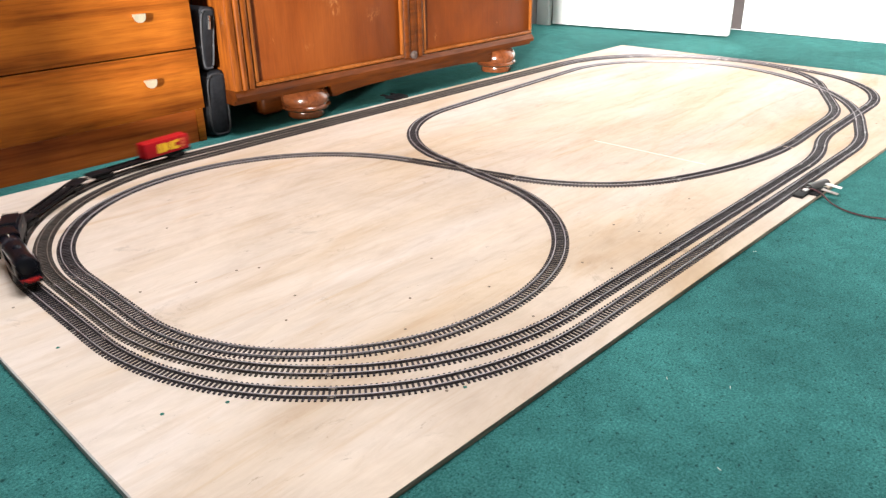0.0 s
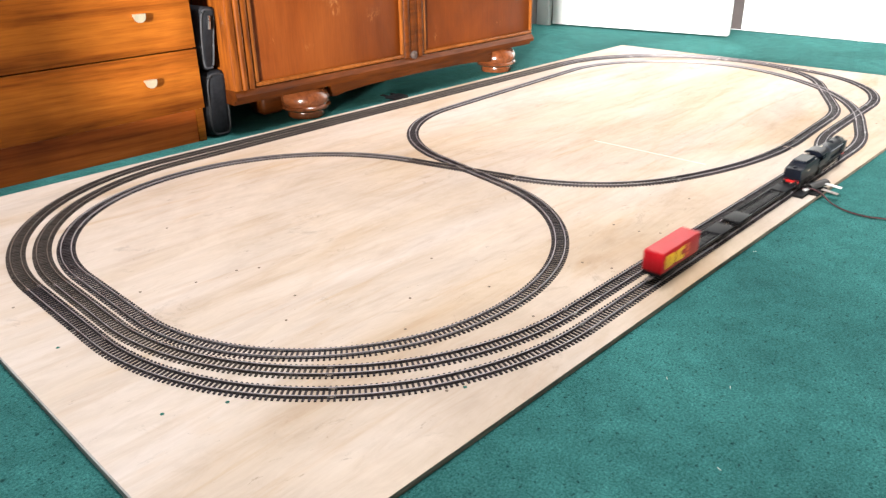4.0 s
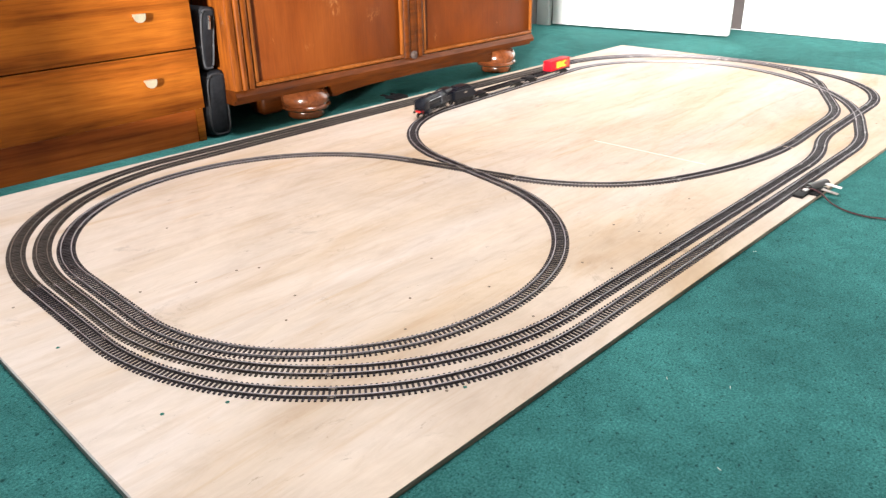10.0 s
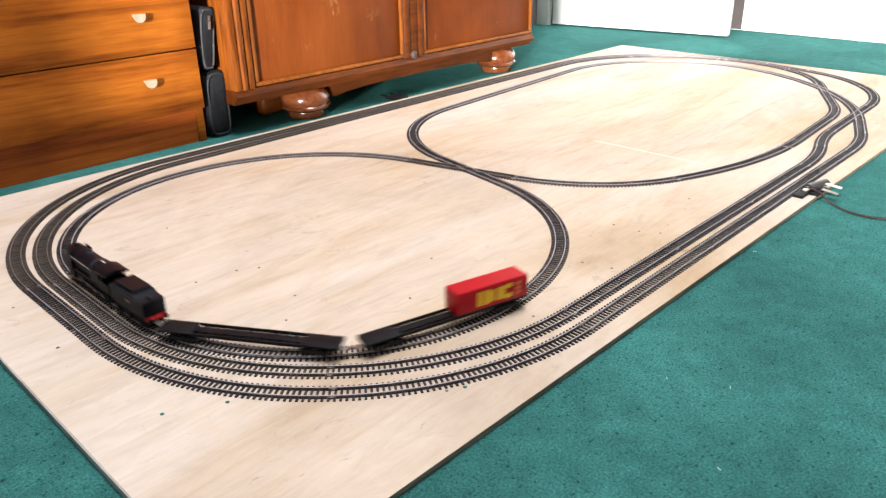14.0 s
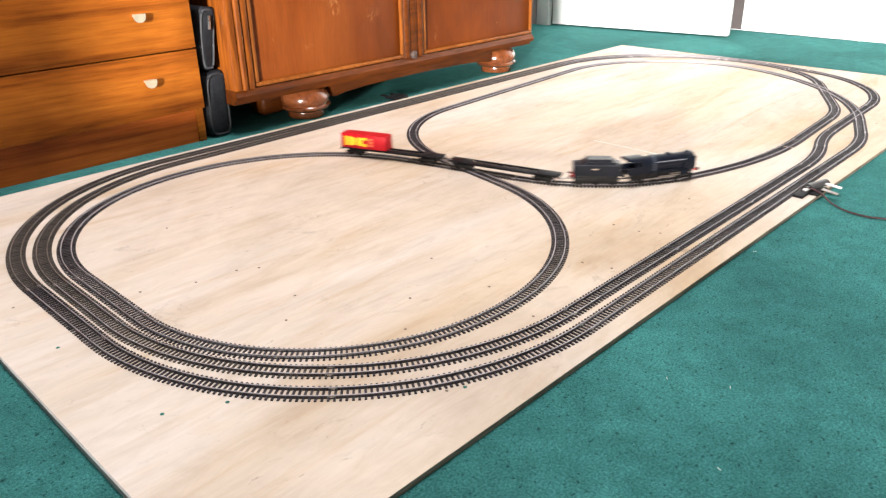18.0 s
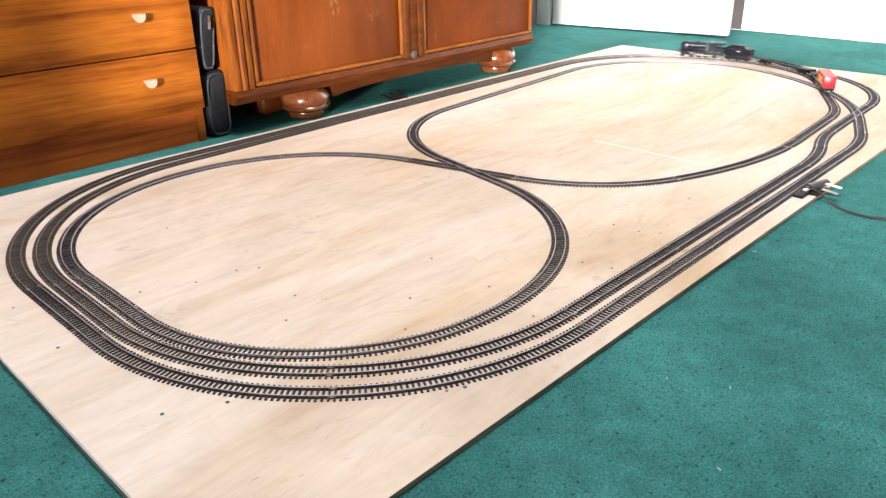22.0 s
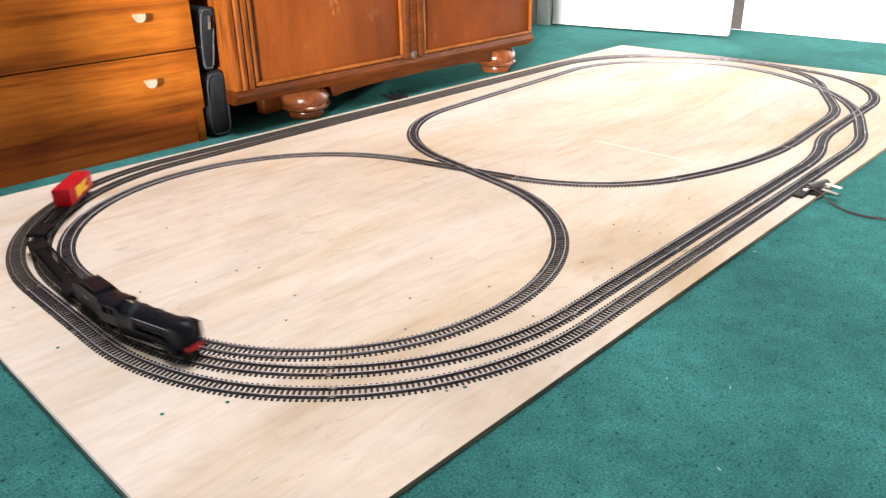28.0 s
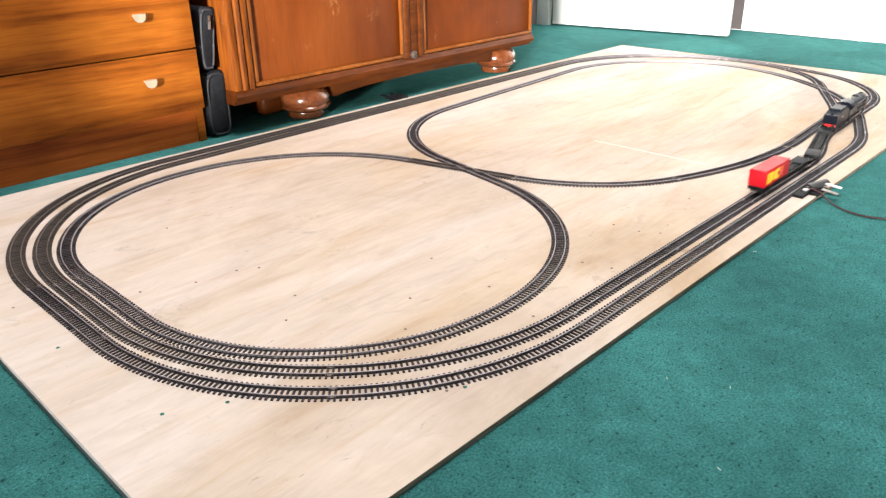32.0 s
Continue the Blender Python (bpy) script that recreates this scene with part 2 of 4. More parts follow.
M_BOXRED = plain("red_container_plastic", (0.44, 0.006, 0.014), 0.38, 0, 0.06, 30, 0.04, 0.22)
M_YELLOW = plain("yellow_print", (0.90, 0.55, 0.02), 0.4, 0, 0.04, 30)
M_PALE = plain("faded_red_print", (0.72, 0.13, 0.05), 0.45, 0, 0.05, 30)
M_CREST = plain("faded_crest", (0.40, 0.31, 0.25), 0.5)
M_WAGON = plain("wagon_black_plastic", (0.008, 0.008, 0.010), 0.45, 0, 0.25, 40, 0.08, 0.12)
M_BLACK = plain("black_plastic", (0.007, 0.007, 0.008), 0.55, 0, 0.2, 40, 0.05, 0.2)
M_WIRE_RED = plain("red_wire", (0.055, 0.013, 0.015), 0.45)
M_GREEN_DOT = plain("green_fluff_dot", (0.01, 0.11, 0.085), 0.9)
M_HOLE = plain("nail_hole_dark", (0.14, 0.10, 0.07), 0.9)
M_FILLER = plain("pale_filler", (0.75, 0.70, 0.63), 0.6, 0, 0.05, 30)


# ---- mesh helpers ----
def box(bm, x0, x1, y0, y1, z0, z1, bevel=0.0, segs=2):
    r = bmesh.ops.create_cube(bm, size=1.0)
    for v in r["verts"]:
        v.co = Vector(((x0 + x1) / 2 + v.co.x * (x1 - x0), (y0 + y1) / 2 + v.co.y * (y1 - y0), (z0 + z1) / 2 + v.co.z * (z1 - z0)))
    if bevel > 0:
        edges = list({e for v in r["verts"] for e in v.link_edges})
        bmesh.ops.bevel(bm, geom=edges, offset=bevel, segments=segs, affect="EDGES", profile=0.5)
    return bm


def one_box(*a, **k):
    return box(bmesh.new(), *a, **k)


def lathe(bm, profile, centre=(0, 0, 0), axis="z", steps=24):
    """Turn (radius, height) pairs round an axis through centre."""
    rings = []
    for rad, hgt in profile:
        ring = []
        for i in range(steps):
            a = 2 * math.pi * i / steps
            u, v = rad * math.cos(a), rad * math.sin(a)
            p = {"z": (u, v, hgt), "x": (hgt, u, v), "y": (v, hgt, u)}[axis]
            ring.append(bm.verts.new(Vector(centre) + Vector(p)))
        rings.append(ring)
    for a, b in zip(rings, rings[1:]):
        for i in range(steps):
            bm.faces.new((a[i], a[(i + 1) % steps], b[(i + 1) % steps], b[i]))
    bm.faces.new(list(reversed(rings[0])))
    bm.faces.new(rings[-1])
    bmesh.ops.recalc_face_normals(bm, faces=bm.faces[:])
    return bm


def extrude_outline(bm, outline, plane, a, b):
    """Prism: outline of 2D points on a plane ('xz', 'yz' or 'xy'), from a to b along the third axis."""
    def at(p, c):
        return {"xz": (p[0], c, p[1]), "yz": (c, p[0], p[1]), "xy": (p[0], p[1], c)}[plane]
    lo = [bm.verts.new(at(p, a)) for p in outline]
    hi = [bm.verts.new(at(p, b)) for p in outline]
    n = len(outline)
    for i in range(n):
        bm.faces.new((lo[i], lo[(i + 1) % n], hi[(i + 1) % n], hi[i]))
    bm.faces.new(list(reversed(lo)))
    bm.faces.new(hi)
    bmesh.ops.recalc_face_normals(bm, faces=bm.faces[:])
    return bm


def tube(bm, points, radius, steps=8):
    """A round cord along a smooth row of points."""
    rings = []
    pts = [Vector(p) for p in points]
    for i, p in enumerate(pts):
        t = (pts[min(i + 1, len(pts) - 1)] - pts[max(i - 1, 0)]).normalized()
        side = t.cross(Vector((0, 0, 1)) if abs(t.z) < 0.9 else Vector((1, 0, 0))).normalized()
        up = side.cross(t)
        rings.append([bm.verts.new(p + radius * (math.cos(2 * math.pi * k / steps) * side + math.sin(2 * math.pi * k / steps) * up)) for k in range(steps)])
    for a, b in zip(rings, rings[1:]):
        for k in range(steps):
            bm.faces.new((a[k], a[(k + 1) % steps], b[(k + 1) % steps], b[k]))
    bm.faces.new(rings[0])
    bm.faces.new(list(reversed(rings[-1])))
    bmesh.ops.recalc_face_normals(bm, faces=bm.faces[:])
    return bm


def curve_through(points, n=12):
    """Catmull-Rom points through a few given ones."""
    p = [Vector(q) for q in points]
    p = [2 * p[0] - p[1], *p, 2 * p[-1] - p[-2]]
    out = []
    for i in range(1, len(p) - 2):
        for k in range(n):
            u = k / n
            out.append(0.5 * (2 * p[i] + (p[i + 1] - p[i - 1]) * u + (2 * p[i - 1] - 5 * p[i] + 4 * p[i + 1] - p[i + 2]) * u * u + (3 * p[i] - p[i - 1] - 3 * p[i + 1] + p[i + 2]) * u ** 3))
    return out + [p[-2]]


def smooth_mesh(me, limit=35):
    me.polygons.foreach_set("use_smooth", [True] * len(me.polygons))
    me.set_sharp_from_angle(angle=radians(limit))


def part(name, bm, material, parent=None, label="", smooth=True):
    me = bpy.data.meshes.new(name)
    bm.to_mesh(me)
    bm.free()
    if smooth:
        smooth_mesh(me)
    me.materials.append(material)
    ob = new(name, me)
    if parent is not None:
        ob.parent = parent
    if label:
        ob["label"] = label
    return ob


def share(name, mesh, parent, m):
    ob = new(name, mesh)
    ob.parent = parent
    ob.matrix_basis = m
    return ob


def thing(name, m, label, category, group="", kind=""):
    ob = new(name)
    ob.matrix_basis = m
    ob.empty_display_size = 0.05
    return tagged(ob, label, category, group, kind)


# ---- the room ----
def structure(name, bm, material, label, category):
    return tagged(part(name, bm, material, smooth=False), label, category, kind="structure")


def build_room():
    structure("floor", one_box(X0 - 0.1, X1 + 0.1, Y0 - 0.1, Y1 + 0.1, -0.05, 0.0), M_CARPET, "green cut-pile carpet, slightly worn and flecked", "carpet")
    a0, a1, b0, b1 = ADDED_ROOFLIGHT
    bm = bmesh.new()
    box(bm, X0 - 0.1, a0, Y0 - 0.1, Y1 + 0.1, CEIL, CEIL + 0.1)
    box(bm, a1, X1 + 0.1, Y0 - 0.1, Y1 + 0.1, CEIL, CEIL + 0.1)
    box(bm, a0, a1, Y0 - 0.1, b0, CEIL, CEIL + 0.1)
    box(bm, a0, a1, b1, Y1 + 0.1, CEIL, CEIL + 0.1)
    structure("ceiling", bm, M_CEIL, "plain white painted ceiling with an opening for the added overhead lamp", "ceiling")
    # frame round the added opening, out of view
    roof = thing("added_rooflight", pose((a0 + a1) / 2, (b0 + b1) / 2, CEIL), "unseen white framed ceiling opening added for overhead light", "window", kind="structure")
    hx, hy = (a1 - a0) / 2, (b1 - b0) / 2
    for q in ((-hx, -hx + 0.04, -hy, hy), (hx - 0.04, hx, -hy, hy), (-hx + 0.041, hx - 0.041, -hy, -hy + 0.04), (-hx + 0.041, hx - 0.041, hy - 0.04, hy)):
        part("window_frame", one_box(q[0], q[1], q[2], q[3], 0.005, 0.045), M_WALL, roof)
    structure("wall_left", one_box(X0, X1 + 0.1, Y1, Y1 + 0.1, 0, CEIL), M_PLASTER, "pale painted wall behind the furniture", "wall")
    structure("wall_far", one_box(X1, X1 + 0.1, Y0, Y1, 0, CEIL), M_WALL, "white painted wall beyond the board", "wall")
    y0, y1, z0, z1 = WIN_NEAR
    # unseen wall: sill and y1 edge keep sun off board and dresser
    bm = bmesh.new()
    box(bm, X0 - 0.1, X0, Y0, y0, 0, CEIL)
    box(bm, X0 - 0.1, X0, y1, Y1 + 0.1, 0, CEIL)
    box(bm, X0 - 0.1, X0, y0, y1, 0, z0)
    box(bm, X0 - 0.1, X0, y0, y1, z1, CEIL)
    structure("wall_near", bm, M_PLASTER, "unseen painted wall whose opening shapes the sunlight", "wall")
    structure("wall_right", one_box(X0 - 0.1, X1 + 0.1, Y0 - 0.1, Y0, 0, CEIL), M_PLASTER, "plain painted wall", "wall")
    for m, h, t in ((pose(X0 - 0.06, (y0 + y1) / 2, z0, 0, 0, 90), (y1 - y0) / 2, z1 - z0),):
        w = thing("window_1", m, "unseen white framed window, its edges placed to shape the sunlight", "window", kind="structure")
        for q in ((-h, -h + 0.04, 0, t), (h - 0.04, h, 0, t), (-h + 0.041, h - 0.041, 0, 0.04), (-h + 0.041, h - 0.041, t - 0.04, t)):
            part("window_frame", one_box(q[0], q[1], -0.02, 0.02, q[2], q[3]), M_WALL, w)


build_room()


# ---- white doors at the far end ----
def build_far_doors():
    # a door leaf standing proud of the wall
    a, b = Vector((2.893, 1.822, 0)), Vector((3.017, 0.994, 0))
    ang = math.degrees(math.atan2(b.y - a.y, b.x - a.x))
    length = (b - a).length
    leaf = thing("door_1", pose(a.x, a.y, 0, 0, 0, ang), "white painted flush door standing ajar over green carpet", "door", kind="structure")
    part("door_leaf", one_box(0, length, 0.0, 0.04, 0.008, 2.02, bevel=0.002), M_WALL, leaf)
    frame_post = thing("trim", pose(2.900, 1.862, 0), "white painted door frame upright", "trim", kind="structure")
    part("upright", one_box(-0.03, 0.0, -0.030, 0.04, 0, 2.06, bevel=0.003), M_WALL, frame_post)
    for i, (ya, yb, pr) in enumerate(((1.034, 0.549, 0.03), (0.526, -0.37, 0.012))):
        door = thing("door_%d" % (i + 2), pose(X1, (ya + yb) / 2, 0), "white painted cupboard door closed flat on the wall", "door", kind="structure")
        h = (ya - yb) / 2
        part("door_leaf", one_box(-pr, -0.002, -h, h, 0.006, 2.0, bevel=0.003), M_WALL, door)
    # jamb strip coloured dark to show shade beside the leaf
    jamb = thing("trim", pose(X1, 1.085, 0), "door jamb beside a white door, its shade painted in", "trim", kind="structure")
    part("upright", one_box(-0.012, -0.002, -0.048, 0.048, 0.004, 2.0, bevel=0.002), M_JAMB, jamb)
    strip = thing("trim", pose(X1 - 0.03, 0.538, 0), "narrow white cover strip between two doors", "trim", kind="structure")
    part("cover_strip", one_box(-0.008, 0.026, -0.0065, 0.0065, 0.004, 2.0, bevel=0.002), M_WALL, strip)


build_far_doors()


# ---- chest of drawers ----
def build_dresser():
    x0, x1, yf, yb = -0.43, 0.724, 1.288, 1.78
    d = thing("chest_of_drawers", pose(0, 0, 0), "teak-veneered chest of drawers with small brass pulls", "chest of drawers")
    part("body", one_box(x0, x1, yf + 0.019, yb, 0.0865, 0.826, bevel=0.001), M_TEAK, d)
    part("top", one_box(x0 - 0.004, x1 + 0.004, yf - 0.002, yb, 0.827, 0.851, bevel=0.002), M_TEAK, d)
    bm = one_box(x0 + 0.004, x1 - 0.02, yf + 0.016, yb - 0.01, 0.0, 0.085)
    part("plinth", bm, M_TEAK_DARK, d, "plain recessed teak plinth")
    part("side_foot", one_box(x1 - 0.0195, x1, yf + 0.012, yb, 0.0, 0.0850, bevel=0.001), M_TEAK, d)
    zs = [0.0855 + 0.1475 * i for i in range(6)]
    for i in range(5):
        z0, z1 = zs[i], min(zs[i + 1] - 0.0035, 0.822)
        if z1 - z0 < 0.03:
            continue
        front = part("drawer", one_box(x0, x1, yf, yf + 0.0175, z0, z1, bevel=0.0012), M_TEAK, d)
        for xk in (0.593, -0.29):
            zk = (z0 + z1) / 2 + 0.012
            # half-round pull on a short stem
            bm = bmesh.new()
            n = 14
            outline = [(-0.0135, 0.007), (0.0135, 0.007)] + [(0.0135 * math.cos(a), -0.0135 * math.sin(a) * 0.95 + 0.001) for a in [math.pi * k / n for k in range(0, n + 1)]]
            extrude_outline(bm, [(xk + u, zk + v) for u, v in outline], "xz", yf - 0.014, yf - 0.009)
            part("handle", bm, M_BRASS, front, "brass half-round drawer pull")
            bm = bmesh.new()
            box(bm, xk - 0.0125, xk + 0.0125, yf - 0.0095, yf - 0.0005, zk + 0.0005, zk + 0.0065, bevel=0.001)
            part("handle_stem", bm, M_BRASS, front)


build_dresser()


# ---- wardrobe on turned feet ----
def build_wardrobe():
    x0, x1, yf, yb, zb, zt = 0.792, 1.998, 1.250, 1.77, 0.093, 1.75
    wd = thing("wardrobe", pose(0, 0, 0), "polished dark walnut wardrobe with panelled doors on turned bun feet", "wardrobe")
    part("side_panel", one_box(x0 + 0.003, x0 + 0.030, yf + 0.0505, yb, zb, zt, bevel=0.002), M_OAK_V, wd)
    part("side_panel", one_box(x1 - 0.026, x1 - 0.004, yf + 0.03, yb, zb, zt, bevel=0.002), M_OAK_V, wd)
    part("back_panel", one_box(x0 + 0.031, x1 - 0.027, yb - 0.01, yb - 0.002, zb, zt), M_OAK, wd)
    part("floor_panel", one_box(x0 + 0.031, x1 - 0.027, yf + 0.051, yb - 0.011, zb + 0.004, zb + 0.02), M_OAK, wd)
    part("top", one_box(x0 - 0.01, x1 + 0.01, yf - 0.01, yb, zt + 0.001, zt + 0.03, bevel=0.006), M_OAK, wd)
    # bottom rail, stepped moulding along the front
    outline = [(yf + 0.05, zb - 0.012), (yf + 0.012, zb - 0.012), (yf + 0.010, zb - 0.002), (yf - 0.004, zb), (yf - 0.006, zb + 0.010), (yf - 0.001, zb + 0.016), (yf + 0.004, zb + 0.024), (yf + 0.05, zb + 0.024)]
    part("base_rail", extrude_outline(bmesh.new(), outline, "yz", x0, x1), M_OAK, wd)
    # shaped apron under it
    n = 30
    low = []
    for i in range(n + 1):
        u = i / n
        x = 1.112 + u * 0.692
        dip = 0.047 if u < 0.06 or u > 0.94 else 0.034 + 0.012 * abs(2 * u - 1) ** 3
        low.append((x, zb - dip))
    part("apron", extrude_outline(bmesh.new(), low + [(low[-1][0], zb - 0.013), (low[0][0], zb - 0.013)], "xz", yf + 0.026, yf + 0.046), M_OAK, wd)
    # corner post with flutes, centre post
    def post(name, a, b, lip, wood):
        p = [(a, yf + 0.05), (a, yf + 0.006)]
        for u0, u1, proud in lip:
            n = 6
            for k in range(n + 1):
                q = math.pi * k / n
                p.append((a + (b - a) * ((u0 + u1) / 2 - (u1 - u0) / 2 * math.cos(q)), yf + 0.004 - proud * math.sin(q) ** 0.6))
        p += [(b, yf + 0.004), (b, yf + 0.05)]
        return part(name, extrude_outline(bmesh.new(), p, "xy", zb + 0.0245, zt), wood, wd)
    post("corner_post", x0 + 0.001, x0 + 0.062, ((0.02, 0.34, 0.005), (0.38, 0.64, 0.009), (0.68, 0.98, 0.006)), M_OAK_V)
    post("centre_post", 1.380, 1.458, ((0.02, 0.26, 0.008), (0.30, 0.70, 0.002), (0.74, 0.98, 0.008)), M_OAK)
    part("lock_plate", lathe(bmesh.new(), [(0.009, -0.003), (0.012, -0.001), (0.012, 0.004), (0.008, 0.006)], (1.414, yf - 0.002, zb + 0.031), "y", 18), M_LOCK, wd, "dull metal catch at the foot of the centre post")
    for a, b in ((x0 + 0.063, 1.379), (1.459, x1 - 0.001)):
        door = part("door", one_box(a + 0.001, b - 0.001, yf + 0.012, yf + 0.03, zb + 0.026, zt, bevel=0.001), M_PANEL, wd, "mahogany veneered door panel with scuffs")
        # beads round the panel
        for nm, (p0, p1, q0, q1) in {"bead_a": (a + 0.0015, b - 0.0015, zb + 0.0262, zb + 0.0362), "bead_b": (a + 0.0015, a + 0.0125, zb + 0.0365, zt), "bead_c": (b - 0.0125, b - 0.0015, zb + 0.0365, zt)}.items():
            part("beading", one_box(p0, p1, yf + 0.002, yf + 0.0115, q0, q1, bevel=0.003), M_BEAD, door)
    for fx, fy in ((1.046, 1.312), (1.872, 1.312), (1.046, 1.70), (1.872, 1.70)):
        prof = [(0.040, 0.0), (0.054, 0.001), (0.057, 0.008), (0.055, 0.018), (0.066, 0.021), (0.0725, 0.027), (0.0735, 0.033), (0.068, 0.0375), (0.0715, 0.042), (0.0725, 0.051), (0.069, 0.063), (0.061, 0.075), (0.050, 0.0805), (0.030, 0.0808)]
        prof = [(0.945 * u, v) for u, v in prof]
        part("bun_foot", lathe(bmesh.new(), prof, (fx, fy, 0.0), "z", 40), M_FOOT, wd, "turned and varnished bun foot")
    for fx in (0.966, 1.923):
        part("foot_block", one_box(fx - 0.042, fx + 0.03, 1.340, 1.42, 0.014, zb + 0.0035, bevel=0.016, segs=3), M_OAK, wd)


build_wardrobe()


# ---- two soft cases between the furniture ----
def build_bag(name, x, y, z, sx, sy, sz, label, taper, lean, piping):
    """Soft case: a rounded, slightly swollen block with a piped rim on its front."""
    b = thing(name, pose(x, y, z, 0, lean, 0), label, "bag")
    bm = one_box(-sx / 2, sx / 2, -sy / 2, sy / 2, 0.0, sz, bevel=min(sx, sz) * 0.33, segs=5)
    bmesh.ops.subdivide_edges(bm, edges=[e for e in bm.edges if e.calc_length() > 0.03], cuts=6, use_grid_fill=True)
    for v in bm.verts:
        u = v.co.z / sz
        swell = 1 + taper * (0.5 - u) + 0.05 * math.sin(9 * u + 40 * v.co.y)
        v.co.x *= swell
        v.co.y += 0.004 * math.sin(55 * v.co.x + 21 * v.co.z)
    part("body", bm, M_NYLON, b)
    rim = []
    for k in range(41):
        a = 2 * math.pi * k / 40
        c, s = math.cos(a), math.sin(a)
        u = 0.5 + 0.455 * math.copysign(abs(s) ** 0.4, s)
        rim.append((0.40 * sx * math.copysign(abs(c) ** 0.5, c) * (1 + taper * (0.5 - u)), -sy / 2 + 0.006 - 0.004 * abs(s), sz * u))
    part("piping", tube(bmesh.new(), rim, 0.0030, 6), piping, b, "grey piping round the seam")
    return b


def build_bags():
    build_bag("soft_case", 0.768, 1.350, 0.0, 0.066, 0.110, 0.168, "black padded nylon case standing on the carpet", 0.08, 1.5, M_PIPING_DARK)
    up = build_bag("soft_case", 0.757, 1.350, 0.170, 0.040, 0.105, 0.152, "slim black nylon case with a zip resting on another", -0.25, 7, M_PIPING)
    part("zip_pull", one_box(-0.004, 0.003, -0.0600, -0.0555, 0.100, 0.122, bevel=0.0015), M_ZIP, up, "silver zip pull")
    part("zip_slider", one_box(-0.0035, 0.0025, -0.0590, -0.0545, 0.1225, 0.132, bevel=0.001), M_ZIP, up)


build_bags()


# ---- plywood board ----
def build_board():
    b = thing("plywood_board", pose(0, 0, 0), "pale plywood sheet with nail holes lying on the carpet", "board")
    part("sheet", one_box(0, BOARD_L, 0, BOARD_W, BOARD_T - 0.0012, BOARD_T), M_PLY, b)
    part("edge_layer", one_box(0.0008, BOARD_L - 0.0008, 0.0006, BOARD_W - 0.0006, 0.0055, BOARD_T - 0.0012), M_EDGE, b, "grey plywood edge")
    part("edge_layer", one_box(0.0002, BOARD_L - 0.0002, 0.0002, BOARD_W - 0.0002, 0.0028, 0.0055), M_EDGE, b)
    part("edge_layer", one_box(0.001, BOARD_L - 0.001, 0.001, BOARD_W - 0.001, 0.0, 0.0028), M_EDGE, b)
    part("end_face", one_box(-0.0022, -0.0001, 0.001, BOARD_W - 0.001, 0.0, BOARD_T - 0.0002), M_END, b, "pale grey end of the plywood")
    part("filler_line", one_box(1.3256, 1.3284, 0.250, 0.535, BOARD_T - 0.0005, BOARD_T + 0.0003), M_FILLER, b, "thin pale filler line in the plywood")
    return b


board = build_board()


def build_board_marks():
    dark = [(0.059, 0.69), (0.377, 0.536), (0.282, 0.564), (0.208, 0.598), (0.359, 0.414), (0.307, 0.362), (0.468, 0.281), (0.573, 0.219), (0.586, 0.354), (0.402, 0.221), (0.546, 0.115), (0.749, 0.118), (0.736, 0.164), (0.923, 0.132), (0.906, 0.163), (0.903, 0.212), (0.337, 0.081), (1.11, 0.175), (0.358, 0.804), (0.347, 0.554), (1.915, 0.081)]
    green = [(0.06, 0.526), (0.085, 0.288), (0.148, 0.253), (0.357, 0.07)]
    for x, y in dark:
        part("nail_hole", lathe(bmesh.new(), [(0.0022, -0.0008), (0.0022, 0.0002), (0.0012, 0.0004)], (x, y, BOARD_T), "z", 8), M_HOLE, board)
    for x, y in green:
        part("green_dot", lathe(bmesh.new(), [(0.0026, -0.0008), (0.0026, 0.0003), (0.0014, 0.0006)], (x, y, BOARD_T), "z", 8), M_GREEN_DOT, board, "speck of green carpet fluff")


def build_lint():
    for x, y, a in ((0.578, -0.156, 20), (0.434, -0.211, 70), (0.973, -0.014, 130), (0.545, -0.091, 40)):
        lint = thing("lint_speck", pose(x, y, 0.001, 0, 0, a), "tiny white speck of lint on green carpet", "lint", "lint on the carpet")
        part("fibre", tube(bmesh.new(), curve_through([(-0.0025, 0, 0.0005), (0.0, 0.0008, 0.0015), (0.0025, 0, 0.0005)], 4), 0.0004, 5), M_FILLER, lint)


build_lint()


# ---- railway: one closed line that runs three times round the board ----
# pieces: (length) for straights, (degrees, radius) for curves, left turns positive
START = (0.5685, 0.0422, 0.479)
LINE = [
    ("A", 1.0563), ("A", 18.745, 0.5405), ("A", 0.1292), ("A", 48.227, 0.7603), ("A", 116.605, 0.3805), ("A", 0.6697), ("A", 75.214, 0.3793), ("A", 0.2362),
    ("A", -92.195, 0.4052), ("A", -77.108, 0.3580), ("A", 0.1947), ("A", -76.887, 0.3532), ("A", -89.875, 0.4011),
    ("B", 0.2614), ("B", 53.291, 0.3688), ("B", 27.022, 0.9543), ("B", 0.2525), ("B", 23.211, 0.3957), ("B", 0.2739), ("B", 71.504, 0.3849), ("B", 0.0300), ("B", 82.236, 0.4395),
    ("B", 1.4873), ("B", 89.496, 0.4307), ("B", 0.1816), ("B", 90.309, 0.4500),
    ("C", 0.8667), ("C", 17.740, 0.5479), ("C", -15.781, 0.5408), ("C", 0.3268), ("C", 73.974, 0.4038), ("C", 0.1573), ("C", 103.445, 0.4552), ("C", 1.5120), ("C", 90.752, 0.4524), ("C", 0.2289), ("C", 90.076, 0.4618)]
LIFT = {"A": 0.0, "B": 0.00012, "C": 0.00024}


